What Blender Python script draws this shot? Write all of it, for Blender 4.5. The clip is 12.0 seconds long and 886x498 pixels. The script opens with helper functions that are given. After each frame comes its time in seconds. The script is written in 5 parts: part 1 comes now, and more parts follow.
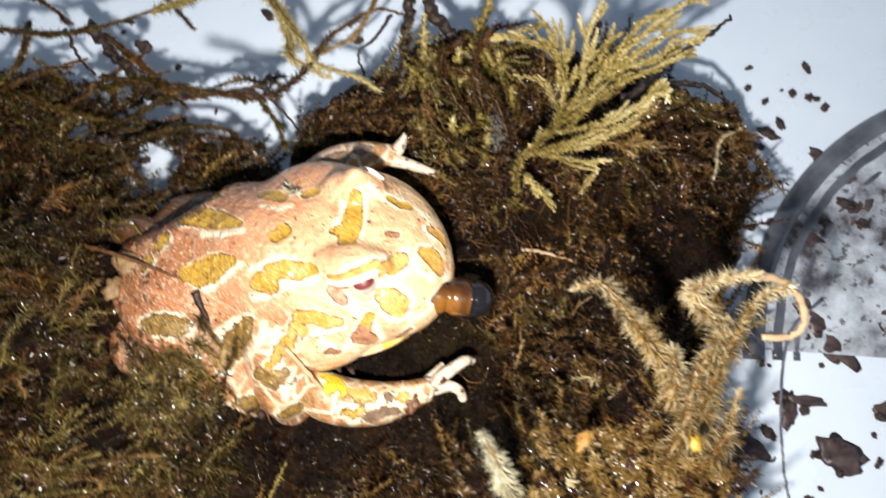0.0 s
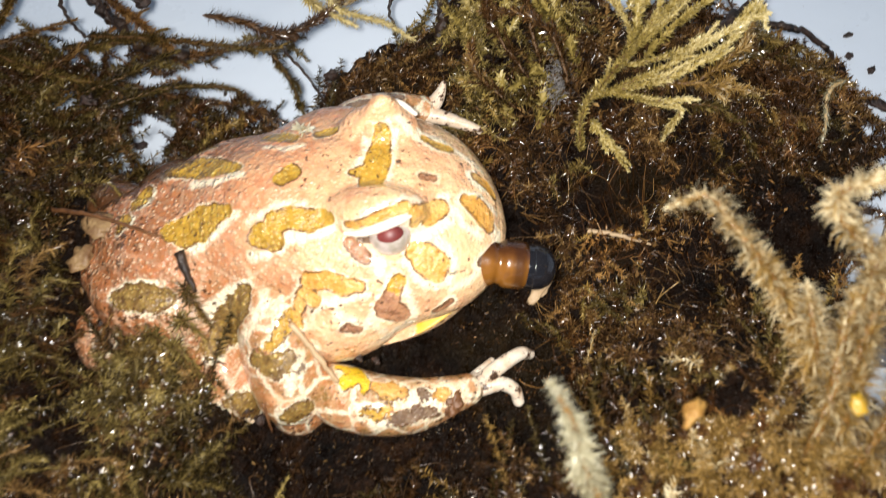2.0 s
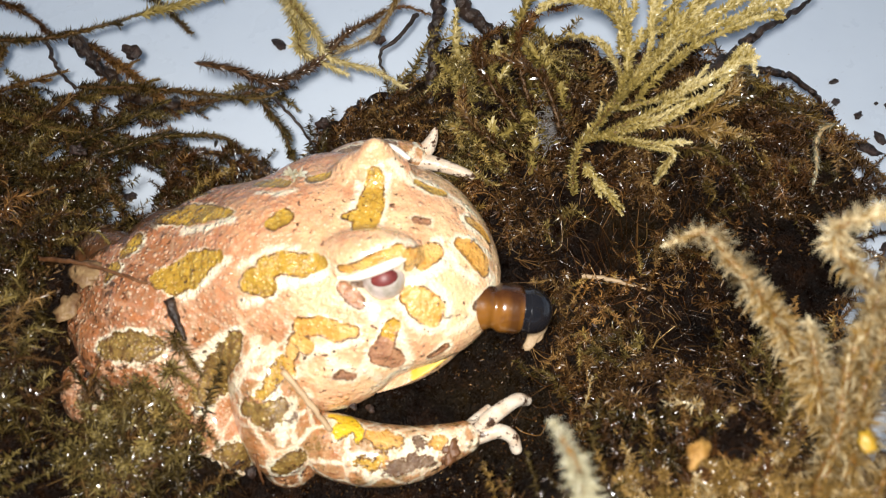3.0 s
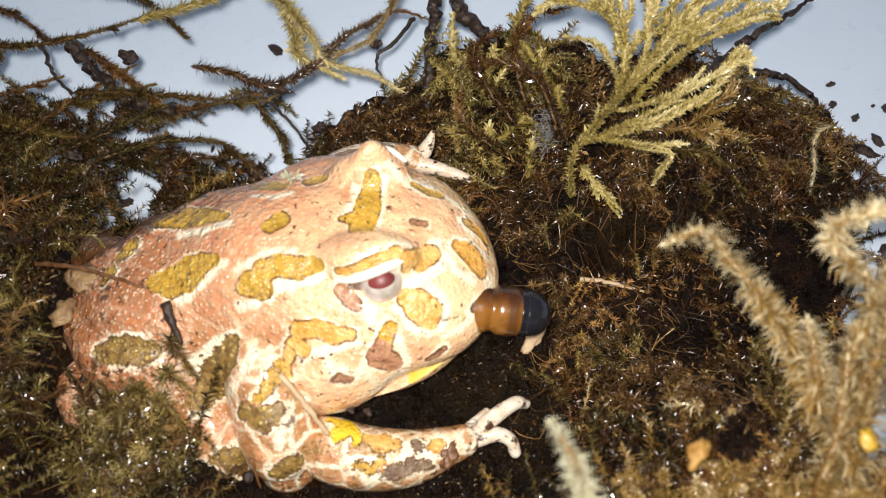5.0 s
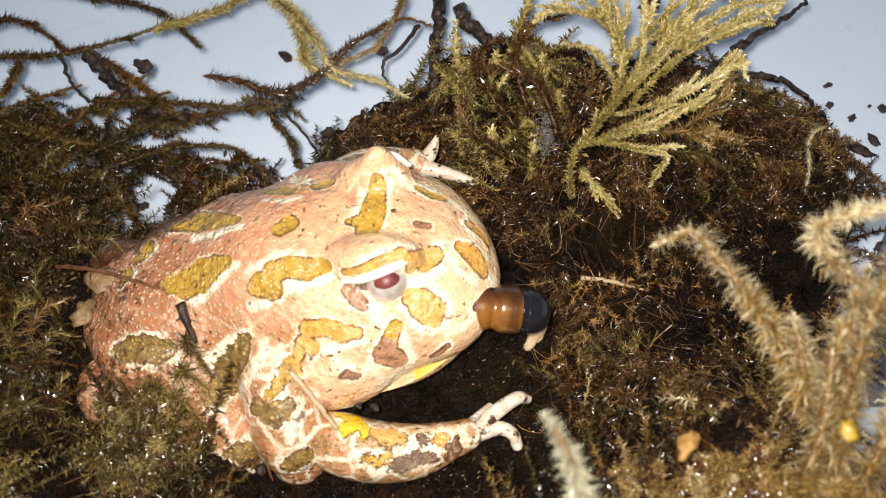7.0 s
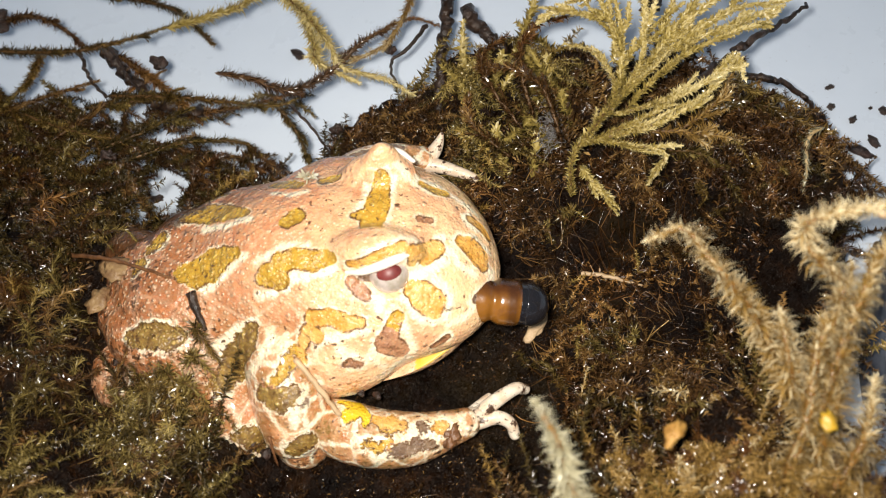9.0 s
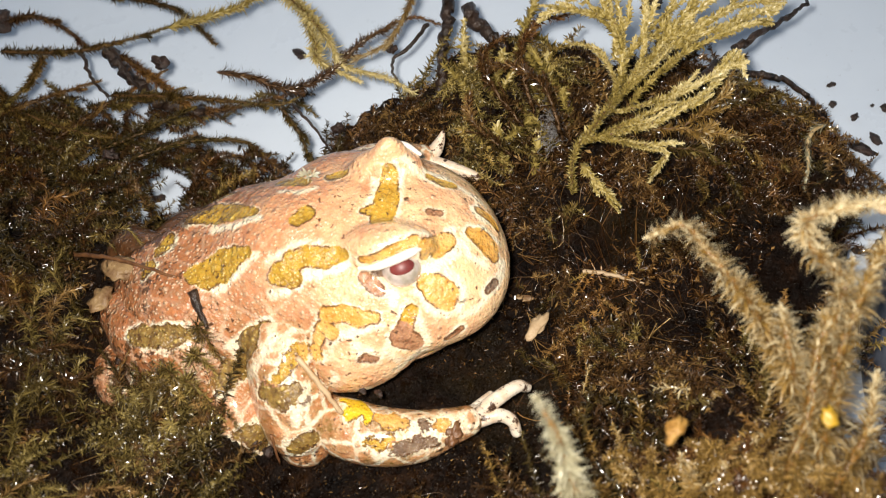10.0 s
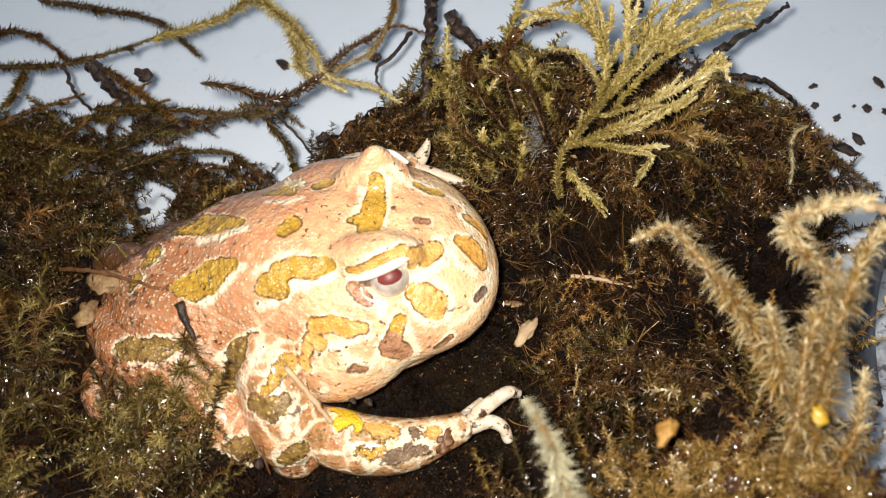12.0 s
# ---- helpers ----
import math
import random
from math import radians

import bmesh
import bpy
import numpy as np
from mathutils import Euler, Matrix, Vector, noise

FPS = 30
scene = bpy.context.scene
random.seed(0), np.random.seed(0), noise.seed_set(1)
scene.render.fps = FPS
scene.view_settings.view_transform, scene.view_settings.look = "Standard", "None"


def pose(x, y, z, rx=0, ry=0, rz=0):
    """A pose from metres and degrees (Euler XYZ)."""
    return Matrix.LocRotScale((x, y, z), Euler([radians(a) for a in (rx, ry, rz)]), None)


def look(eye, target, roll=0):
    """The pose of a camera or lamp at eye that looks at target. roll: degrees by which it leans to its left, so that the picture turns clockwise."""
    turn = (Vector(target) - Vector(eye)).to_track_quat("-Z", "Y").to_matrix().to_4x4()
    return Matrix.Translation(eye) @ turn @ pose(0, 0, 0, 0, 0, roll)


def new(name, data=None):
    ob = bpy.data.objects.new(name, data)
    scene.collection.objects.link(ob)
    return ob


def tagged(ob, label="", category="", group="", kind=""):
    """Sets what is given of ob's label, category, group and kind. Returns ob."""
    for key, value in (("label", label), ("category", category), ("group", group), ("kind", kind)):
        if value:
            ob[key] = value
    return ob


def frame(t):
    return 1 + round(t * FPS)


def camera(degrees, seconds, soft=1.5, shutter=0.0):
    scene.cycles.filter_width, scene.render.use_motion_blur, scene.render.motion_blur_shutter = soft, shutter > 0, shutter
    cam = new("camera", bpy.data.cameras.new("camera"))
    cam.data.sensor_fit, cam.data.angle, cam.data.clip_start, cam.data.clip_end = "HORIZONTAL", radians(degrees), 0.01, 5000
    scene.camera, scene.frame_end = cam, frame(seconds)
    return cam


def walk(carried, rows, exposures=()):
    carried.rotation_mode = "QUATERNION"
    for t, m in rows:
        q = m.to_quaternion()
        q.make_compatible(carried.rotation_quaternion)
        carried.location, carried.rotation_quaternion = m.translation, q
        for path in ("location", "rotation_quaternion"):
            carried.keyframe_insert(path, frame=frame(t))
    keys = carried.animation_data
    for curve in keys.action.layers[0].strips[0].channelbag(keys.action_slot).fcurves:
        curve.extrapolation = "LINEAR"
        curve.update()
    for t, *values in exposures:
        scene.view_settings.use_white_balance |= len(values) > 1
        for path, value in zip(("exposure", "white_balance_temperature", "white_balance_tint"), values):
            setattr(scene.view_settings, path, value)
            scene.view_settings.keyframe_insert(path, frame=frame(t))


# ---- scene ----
cam = camera(51.8, 12.0, 1.0, 0.9)
METRES, EYE, TILT, LEAN, TURN = 0.075, 0.1766, -76.0, 0.0, 0.0
ROWS = [
    (0.0, 0.0002, 0.0000, 0.0003, 0.00, 0.00, 0.00),
    (0.5, 0.0968, -0.0063, -0.0569, 1.13, -0.45, -0.77),
    (1.0, 0.0326, 0.1389, -0.1482, 0.57, 2.79, -0.07),
    (1.5, -0.0558, 0.3360, -0.2702, 2.82, 5.85, 0.55),
    (2.0, -0.0174, 0.4528, -0.3394, 2.53, 9.22, 0.17),
    (2.5, -0.0328, 0.4724, -0.3557, 1.99, 11.80, 0.55),
    (4.5, -0.0251, 0.4928, -0.3833, 1.73, 13.92, 1.22),
    (5.0, -0.0302, 0.4851, -0.3764, 1.81, 13.68, 1.23),
    (5.5, 0.0040, 0.4244, -0.3818, 1.60, 13.47, 1.03),
    (6.0, -0.0164, 0.4530, -0.3937, 2.09, 13.58, 1.05),
    (6.5, -0.0158, 0.4421, -0.3863, 2.47, 13.59, 1.56),
    (8.5, 0.0218, 0.3860, -0.4014, 3.44, 13.46, 0.47),
    (9.0, 0.0205, 0.3787, -0.4048, 3.61, 13.43, 0.48),
    (9.5, 0.0306, 0.3810, -0.4113, 3.89, 13.39, 0.44),
    (10.0, 0.0240, 0.3786, -0.4106, 3.84, 13.49, 0.58),
    (10.5, 0.0246, 0.3695, -0.4035, 3.84, 13.71, 0.58),
    (11.0, 0.0192, 0.3902, -0.4114, 3.87, 13.90, 1.22),
    (11.5, 0.0259, 0.3775, -0.4116, 3.41, 13.94, 1.64),
    (12.0, 0.0241, 0.3825, -0.4155, 3.35, 14.11, 1.83),
]
walk(cam, [(t, pose(0, 0, EYE, TILT, LEAN, TURN) @ pose(METRES * x, METRES * y, METRES * z, 90 + pitch, roll, yaw)) for t, x, y, z, yaw, pitch, roll in ROWS],
     exposures=[(0.0, 0.34, 6500, 10), (1.0, 0.38, 6500, 10), (1.5, 0.22, 6550, 10), (2.5, 0.0, 6500, 10), (6.5, 0.0, 6450, 10), (8.5, 0.0, 6800, 10), (12.0, 0.0, 6850, 10)])

# ---- light: a small cool-white hand torch held by the camera, and the dim bluish light of the room ----
world = bpy.data.worlds.new("room_light")
world.use_nodes = True
scene.world = world
world.node_tree.nodes["Background"].inputs["Color"].default_value = (0.60, 0.77, 1.0, 1)
world.node_tree.nodes["Background"].inputs["Strength"].default_value = 0.115
torch_data = bpy.data.lights.new("torch", "AREA")
torch_data.shape, torch_data.size, torch_data.energy, torch_data.color = "DISK", 0.008, 0.335, (1.0, 0.955, 0.90)
torch = new("torch", torch_data)
torch.matrix_world = look((-0.005, -0.021, 0.147), (-0.006, 0.056, 0.01))
scene.view_settings.exposure = 0.0
cam.data.dof.use_dof, cam.data.dof.focus_distance, cam.data.dof.aperture_fstop = True, 0.142, 28.0

MM = 0.001


# ---- materials ----
class Nodes:
    """A small builder of node materials."""

    def __init__(self, name, rough=0.5, spec=0.5):
        self.material = bpy.data.materials.new(name)
        self.material.use_nodes = True
        self.tree = self.material.node_tree
        self.shader = self.tree.nodes["Principled BSDF"]
        self.shader.inputs["Roughness"].default_value = rough
        self.shader.inputs["Specular IOR Level"].default_value = spec
        self.coord = self.add("ShaderNodeTexCoord").outputs["Object"]

    def add(self, kind, **values):
        node = self.tree.nodes.new(kind)
        for key, value in values.items():
            setattr(node, key, value)
        return node

    def link(self, a, b):
        self.tree.links.new(a, b)

    def put(self, socket, value):
        if isinstance(value, bpy.types.NodeSocket):
            self.link(value, socket)
        else:
            socket.default_value = value

    def noise(self, scale, detail=4.0, rough=0.6):
        n = self.add("ShaderNodeTexNoise")
        n.inputs["Scale"].default_value, n.inputs["Detail"].default_value, n.inputs["Roughness"].default_value = scale, detail, rough
        self.link(self.coord, n.inputs["Vector"])
        return n.outputs["Fac"]

    def cells(self, scale, feature="F1"):
        n = self.add("ShaderNodeTexVoronoi", feature=feature)
        n.inputs["Scale"].default_value = scale
        self.link(self.coord, n.inputs["Vector"])
        return n.outputs["Distance"]

    def attribute(self, name):
        return self.add("ShaderNodeAttribute", attribute_name=name).outputs["Fac"]

    def island(self):
        return self.add("ShaderNodeNewGeometry").outputs["Random Per Island"]

    def thing(self):
        return self.add("ShaderNodeObjectInfo").outputs["Random"]

    def ramp(self, fac, stops, mode="LINEAR"):
        n = self.add("ShaderNodeValToRGB")
        n.color_ramp.interpolation = mode
        while len(n.color_ramp.elements) < len(stops):
            n.color_ramp.elements.new(0.5)
        for e, (at, colour) in zip(n.color_ramp.elements, stops):
            e.position, e.color = at, (*colour, 1) if len(colour) == 3 else colour
        self.link(fac, n.inputs["Fac"])
        return n.outputs["Color"]

    def mix(self, fac, a, b, mode="MIX"):
        n = self.add("ShaderNodeMix", data_type="RGBA", blend_type=mode)
        self.put(n.inputs[0], fac)
        for socket, value in ((n.inputs[6], a), (n.inputs[7], b)):
            self.put(socket, value if isinstance(value, bpy.types.NodeSocket) else (*value, 1))
        return n.outputs[2]

    def math(self, op, a, b=0.0, clamp=False):
        n = self.add("ShaderNodeMath", operation=op, use_clamp=clamp)
        self.put(n.inputs[0], a)
        self.put(n.inputs[1], b)
        return n.outputs[0]

    def spread(self, fac, low, high, to_low=0.0, to_high=1.0):
        n = self.add("ShaderNodeMapRange")
        self.link(fac, n.inputs[0])
        for k, v in enumerate((low, high, to_low, to_high)):
            n.inputs[k + 1].default_value = v
        return n.outputs[0]

    def colour(self, value):
        self.put(self.shader.inputs["Base Color"], value if isinstance(value, bpy.types.NodeSocket) else (*value, 1))
        return self

    def rough(self, value):
        self.put(self.shader.inputs["Roughness"], value)
        return self

    def bump(self, height, strength=0.5, distance=0.0005, over=None):
        n = self.add("ShaderNodeBump")
        n.inputs["Strength"].default_value, n.inputs["Distance"].default_value = strength, distance
        self.link(height, n.inputs["Height"])
        if over is not None:
            self.link(over, n.inputs["Normal"])
        self.link(n.outputs["Normal"], self.shader.inputs["Normal"])
        return n.outputs["Normal"]


def skin_material():
    n = Nodes("frog_skin", 0.4, 0.5)
    d, kind, back, pale = n.attribute("spot"), n.attribute("kind"), n.attribute("rear"), n.attribute("pale")
    ragged, net = n.attribute("ragged"), n.attribute("net")
    wobble = n.math("MULTIPLY", n.math("SUBTRACT", n.noise(700, 3), 0.5), n.spread(ragged, 0.0, 1.0, 0.8, 2.2))
    fine = n.math("MULTIPLY", n.math("SUBTRACT", n.noise(3000, 2), 0.5), n.spread(ragged, 0.0, 1.0, 0.35, 0.9))
    d = n.math("ADD", n.math("ADD", d, wobble), fine)
    grains = n.spread(n.cells(1500), 0.08, 0.42, 1.0, 0.0)
    warts = n.math("MULTIPLY", n.spread(n.cells(700), 0.10, 0.32, 1.0, 0.0), n.spread(n.noise(400, 2), 0.45, 0.6))
    blotch = n.noise(200, 5)
    mottle = n.noise(900, 5, 0.65)
    # ground colour: peach in front, rosier behind with the rump's shade painted in, cream in clouds for the brightly
    # lit head
    base = n.mix(n.spread(blotch, 0.40, 0.62), (0.78, 0.43, 0.22), (0.67, 0.285, 0.14))
    # rosy pigment, darkened further for the shade on the rump's far side
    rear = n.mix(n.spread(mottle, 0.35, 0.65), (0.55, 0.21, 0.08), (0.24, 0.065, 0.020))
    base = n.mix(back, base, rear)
    # brightness of the strongly lit head, painted as cream clouds
    base = n.mix(n.math("MULTIPLY", pale, n.spread(blotch, 0.42, 0.60, 0.9, 0.35)), base, (0.87, 0.60, 0.33))
    base = n.mix(n.spread(mottle, 0.5, 0.72, 0.0, 0.55), base, (0.82, 0.60, 0.36))
    # lacy limbs: cream strands round brown and olive cells
    lace = n.math("ADD", n.cells(230, "DISTANCE_TO_EDGE"), n.math("MULTIPLY", n.math("SUBTRACT", n.noise(900, 4), 0.5), 0.32))
    patch = n.mix(n.spread(n.noise(300, 2), 0.42, 0.58), (0.40, 0.14, 0.04), (0.20, 0.12, 0.03))
    patch = n.mix(n.spread(mottle, 0.35, 0.7), patch, (0.62, 0.33, 0.15))
    woven = n.mix(n.spread(lace, 0.02, 0.09), (0.90, 0.80, 0.58), patch)
    woven = n.mix(n.math("MULTIPLY", back, 0.75), woven, rear)
    base = n.mix(n.math("MULTIPLY", ragged, n.spread(n.noise(160, 3), 0.32, 0.50, 0.3, 1.0)), base, woven)
    veins = n.math("ABSOLUTE", n.math("SUBTRACT", n.noise(480, 4, 0.55), 0.5))
    base = n.mix(n.spread(veins, 0.0, 0.035, 0.35, 0.0), base, (0.58, 0.22, 0.11))
    base = n.mix(n.math("MULTIPLY", n.math("MAXIMUM", grains, warts), n.spread(back, 0.0, 1.0, 0.25, 0.7)), base, (0.93, 0.68, 0.44))
    crackle = n.cells(760, "DISTANCE_TO_EDGE")
    ochre = n.mix(n.spread(mottle, 0.36, 0.66), (0.60, 0.36, 0.050), (0.35, 0.185, 0.016))
    ochre = n.mix(n.math("MULTIPLY", pale, 0.5), ochre, (0.70, 0.40, 0.055))
    ochre = n.mix(n.math("MULTIPLY", n.math("MAXIMUM", warts, n.math("MULTIPLY", grains, 0.5)), 0.85), ochre, (0.85, 0.65, 0.20))
    ochre = n.mix(n.math("MULTIPLY", n.spread(crackle, 0.01, 0.05, 0.6, 0.0), n.spread(n.noise(260, 3), 0.50, 0.60)), ochre, (0.13, 0.055, 0.008))
    olive = n.mix(n.spread(mottle, 0.36, 0.66), (0.34, 0.21, 0.055), (0.11, 0.055, 0.015))
    olive = n.mix(n.math("MULTIPLY", n.math("MAXIMUM", warts, n.math("MULTIPLY", grains, 0.6)), 0.8), olive, (0.74, 0.52, 0.16))
    brown = n.mix(n.spread(mottle, 0.36, 0.66), (0.58, 0.30, 0.155), (0.30, 0.13, 0.065))
    grey = n.mix(n.spread(mottle, 0.3, 0.7), (0.32, 0.22, 0.14), (0.13, 0.07, 0.04))
    orange = n.mix(n.spread(mottle, 0.36, 0.66), (0.76, 0.43, 0.105), (0.54, 0.23, 0.025))
    orange = n.mix(n.spread(blotch, 0.45, 0.62, 0.0, 0.45), orange, (0.82, 0.55, 0.22))
    inside = ochre
    for level, tone in ((0.1, orange), (0.3, brown), (0.5, olive), (0.7, grey), (0.9, (0.85, 0.55, 0.03))):
        inside = n.mix(n.math("GREATER_THAN", kind, level), inside, tone)
    inside = n.mix(n.spread(n.noise(1300, 3), 0.6, 0.7, 0.0, 0.45), inside, (0.20, 0.09, 0.03))
    rim = n.mix(n.spread(n.noise(420, 3), 0.48, 0.58), (0.13, 0.05, 0.012), inside)
    edge = n.mix(n.spread(n.noise(620, 3), 0.4, 0.62), (0.86, 0.70, 0.47), (0.80, 0.55, 0.33))
    edge = n.mix(n.spread(n.math("ADD", ragged, pale), 0.1, 0.7), edge, (0.90, 0.80, 0.58))
    reach = n.math("ADD", d, n.math("MULTIPLY", n.math("SUBTRACT", n.noise(300, 3), 0.44), n.spread(n.math("ADD", ragged, pale), 0.0, 0.8, 1.4, 3.4)))
    reach = n.math("MULTIPLY", n.math("MAXIMUM", reach, n.math("MULTIPLY", d, 0.35)), n.spread(n.math("ADD", ragged, pale), 0.0, 0.9, 2.4, 1.1))
    skin = n.mix(n.spread(reach, 0.30, 1.0), edge, base)
    strands = n.math("ADD", n.math("ADD", net, n.math("MULTIPLY", n.math("SUBTRACT", n.noise(600, 4), 0.5), 1.6)), fine)
    skin = n.mix(n.spread(strands, -0.1, 0.5, 0.9, 0.0), skin, (0.90, 0.79, 0.57))
    skin = n.mix(n.spread(d, 0.06, 0.25, 1.0, 0.0), skin, rim)
    skin = n.mix(n.spread(d, -0.22, 0.03, 1.0, 0.0), skin, inside)
    soil = n.math("MULTIPLY", n.attribute("soiled"), 0.055)
    dirt = n.spread(n.math("ADD", n.noise(640, 6, 0.72), soil), 0.645, 0.685, 0.0, 0.85)
    specks = n.spread(n.math("ADD", n.noise(1100, 2, 0.5), soil), 0.66, 0.68, 0.0, 0.9)
    specks = n.math("MULTIPLY", specks, n.spread(n.noise(140, 2), 0.47, 0.55))
    skin = n.mix(n.math("MAXIMUM", dirt, specks), skin, (0.075, 0.032, 0.012))
    n.colour(skin).rough(n.spread(mottle, 0.3, 0.7, 0.18, 0.42))
    n.shader.inputs["Coat Weight"].default_value, n.shader.inputs["Coat Roughness"].default_value = 0.8, 0.08
    first = n.bump(n.noise(330, 5, 0.6), 0.5, 0.0018)
    inset = n.bump(n.spread(d, -0.35, 0.15), 0.5, 0.0003, first)
    n.bump(n.math("ADD", n.math("MULTIPLY", grains, n.spread(back, 0.0, 1.0, 0.3, 0.9)), warts), 0.65, 0.00042, inset)
    n.shader.inputs["Subsurface Weight"].default_value = 0.10
    n.shader.inputs["Subsurface Radius"].default_value = (1.0, 0.45, 0.25)
    n.shader.inputs["Subsurface Scale"].default_value = 0.0006
    return n.material


def finger_material():
    n = Nodes("pale_finger_skin", 0.35)
    c = n.mix(n.spread(n.noise(500, 4), 0.4, 0.7), (0.84, 0.74, 0.60), (0.66, 0.46, 0.30))
    n.colour(n.mix(n.spread(n.noise(700, 5, 0.7), 0.54, 0.60), c, (0.07, 0.035, 0.02)))
    n.bump(n.noise(1200, 4), 0.4, 0.0004)
    return n.material


def leaf_material(name, dark, middle, light, rough=0.38, wet=0.22, rust=0.0, gloss=0.22):
    """Moss leaves: each leaf has its own tone, and each shoot its own place between dark and light; tint also carries
    painted shade.
    """
    n = Nodes(name, rough, 0.35)
    tone = n.math("ADD", n.math("MULTIPLY", n.island(), 0.38), n.math("MULTIPLY", n.noise(140, 3), 0.30))
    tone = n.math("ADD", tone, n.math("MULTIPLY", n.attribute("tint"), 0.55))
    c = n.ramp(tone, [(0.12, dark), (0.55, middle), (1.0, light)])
    n.colour(n.mix(n.spread(n.noise(75, 3), 0.50, 0.64, 0.0, rust), c, n.mix(1.0, c, (1.05, 0.74, 0.52), "MULTIPLY")))
    n.rough(n.spread(n.island(), 0.0, 1.0, max(rough - 0.2, 0.12), rough + 0.2))
    n.shader.inputs["Coat Weight"].default_value = wet
    n.shader.inputs["Coat Roughness"].default_value = gloss
    return n.material


def peat_material():
    n = Nodes("wet_peat", 0.4, 0.2)
    c = n.ramp(n.noise(220, 8, 0.7), [(0.3, (0.002, 0.001, 0.0006)), (0.54, (0.012, 0.005, 0.002)), (0.75, (0.055, 0.022, 0.007))])
    n.colour(n.mix(n.spread(n.noise(60, 4), 0.5, 0.7), c, n.mix(0.5, c, (0.035, 0.022, 0.006))))
    n.rough(n.spread(n.noise(700, 3), 0.35, 0.65, 0.22, 0.7))
    first = n.bump(n.noise(500, 8, 0.75), 1.0, 0.0016)
    n.bump(n.spread(n.cells(1700), 0.0, 0.6, 1.0, 0.0), 0.7, 0.0005, first)
    return n.material


def tub_material():
    n = Nodes("white_tub_plastic", 0.32, 0.5)
    c = n.mix(n.spread(n.noise(25, 5), 0.4, 0.7), (0.76, 0.85, 0.96), (0.70, 0.79, 0.91))
    specks = n.spread(n.noise(1400, 3, 0.7), 0.69, 0.72)
    c = n.mix(n.math("MULTIPLY", specks, 0.5), c, (0.12, 0.08, 0.06))
    n.colour(c).rough(n.spread(n.noise(90, 4), 0.35, 0.65, 0.22, 0.5))
    n.bump(n.noise(160, 3), 0.12, 0.0006)
    return n.material


def film_material():
    """A thin film of dirty water: its dark reflection painted as grey patches, with dark dirt streaks and specks."""
    n = Nodes("grey_dirt_and_reflection", 0.25, 0.5)
    c = n.ramp(n.noise(75, 6, 0.65), [(0.36, (0.05, 0.045, 0.05)), (0.46, (0.30, 0.32, 0.36)), (0.60, (0.58, 0.64, 0.71))])
    c = n.mix(n.spread(n.noise(420, 5, 0.7), 0.56, 0.62, 0.0, 0.85), c, (0.06, 0.045, 0.045))
    n.colour(c).rough(n.spread(n.noise(200, 3), 0.4, 0.6, 0.15, 0.45))
    n.bump(n.noise(500, 4), 0.25, 0.0004)
    return n.material


def amber_material():
    """Larva shell: amber, darker brown along the back and in bands."""
    n = Nodes("amber_larva_shell", 0.22, 0.5)
    split = n.add("ShaderNodeSeparateXYZ")
    n.link(n.coord, split.inputs[0])
    up = n.math("ADD", n.spread(split.outputs["Y"], -0.0022, 0.0030), n.math("MULTIPLY", n.math("SUBTRACT", n.noise(260, 4), 0.5), 0.5))
    c = n.ramp(up, [(0.15, (0.25, 0.10, 0.016)), (0.45, (0.085, 0.028, 0.006)), (0.75, (0.020, 0.007, 0.003))])
    band = n.math("ABSOLUTE", n.math("ADD", split.outputs["X"], 0.0012))
    c = n.mix(n.spread(band, 0.0004, 0.0011, 0.75, 0.0), c, (0.05, 0.018, 0.007))
    n.colour(n.mix(n.spread(n.noise(700, 4), 0.5, 0.7, 0.0, 0.5), c, (0.12, 0.045, 0.012)))
    n.bump(n.noise(900, 3), 0.2, 0.0003)
    n.shader.inputs["Coat Weight"].default_value, n.shader.inputs["Coat Roughness"].default_value = 0.5, 0.15
    return n.material


def plain(name, a, b, rough=0.5, scale=600, bump=0.4, metal=0.0, coat=0.0):
    n = Nodes(name, rough)
    n.colour(n.mix(n.spread(n.noise(scale, 5), 0.35, 0.68), a, b))
    n.bump(n.noise(scale * 2.2, 4), bump, 0.0004)
    n.shader.inputs["Metallic"].default_value, n.shader.inputs["Coat Weight"].default_value = metal, coat
    return n.material


SKIN, FINGER, PEAT, TUB = skin_material(), finger_material(), peat_material(), tub_material()
GOLD = leaf_material("golden_moss_leaf", (0.045, 0.030, 0.006), (0.38, 0.285, 0.075), (0.80, 0.69, 0.38), 0.40, 0.6, 0.0, 0.2)
TAN = leaf_material("tan_moss_leaf", (0.05, 0.025, 0.006), (0.30, 0.180, 0.048), (0.80, 0.71, 0.47), 0.34, 0.7, 0.0, 0.24)
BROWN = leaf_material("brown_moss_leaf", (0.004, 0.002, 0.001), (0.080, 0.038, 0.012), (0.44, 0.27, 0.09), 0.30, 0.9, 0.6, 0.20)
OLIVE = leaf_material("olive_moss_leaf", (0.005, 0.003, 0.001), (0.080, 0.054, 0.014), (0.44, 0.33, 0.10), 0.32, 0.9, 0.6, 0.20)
PALE = leaf_material("bleached_moss_leaf", (0.14, 0.11, 0.055), (0.36, 0.33, 0.21), (0.62, 0.60, 0.48), 0.4, 0.3)
STEM = plain("moss_stem", (0.07, 0.035, 0.012), (0.16, 0.085, 0.03), 0.5, 900)
PALE_STEM = plain("pale_stem", (0.42, 0.28, 0.12), (0.60, 0.45, 0.24), 0.5, 900)
BARK = plain("dark_wet_bark", (0.012, 0.008, 0.006), (0.05, 0.027, 0.016), 0.35, 700, 0.9)
STRAW = plain("dry_straw", (0.46, 0.31, 0.17), (0.62, 0.45, 0.27), 0.5, 500)
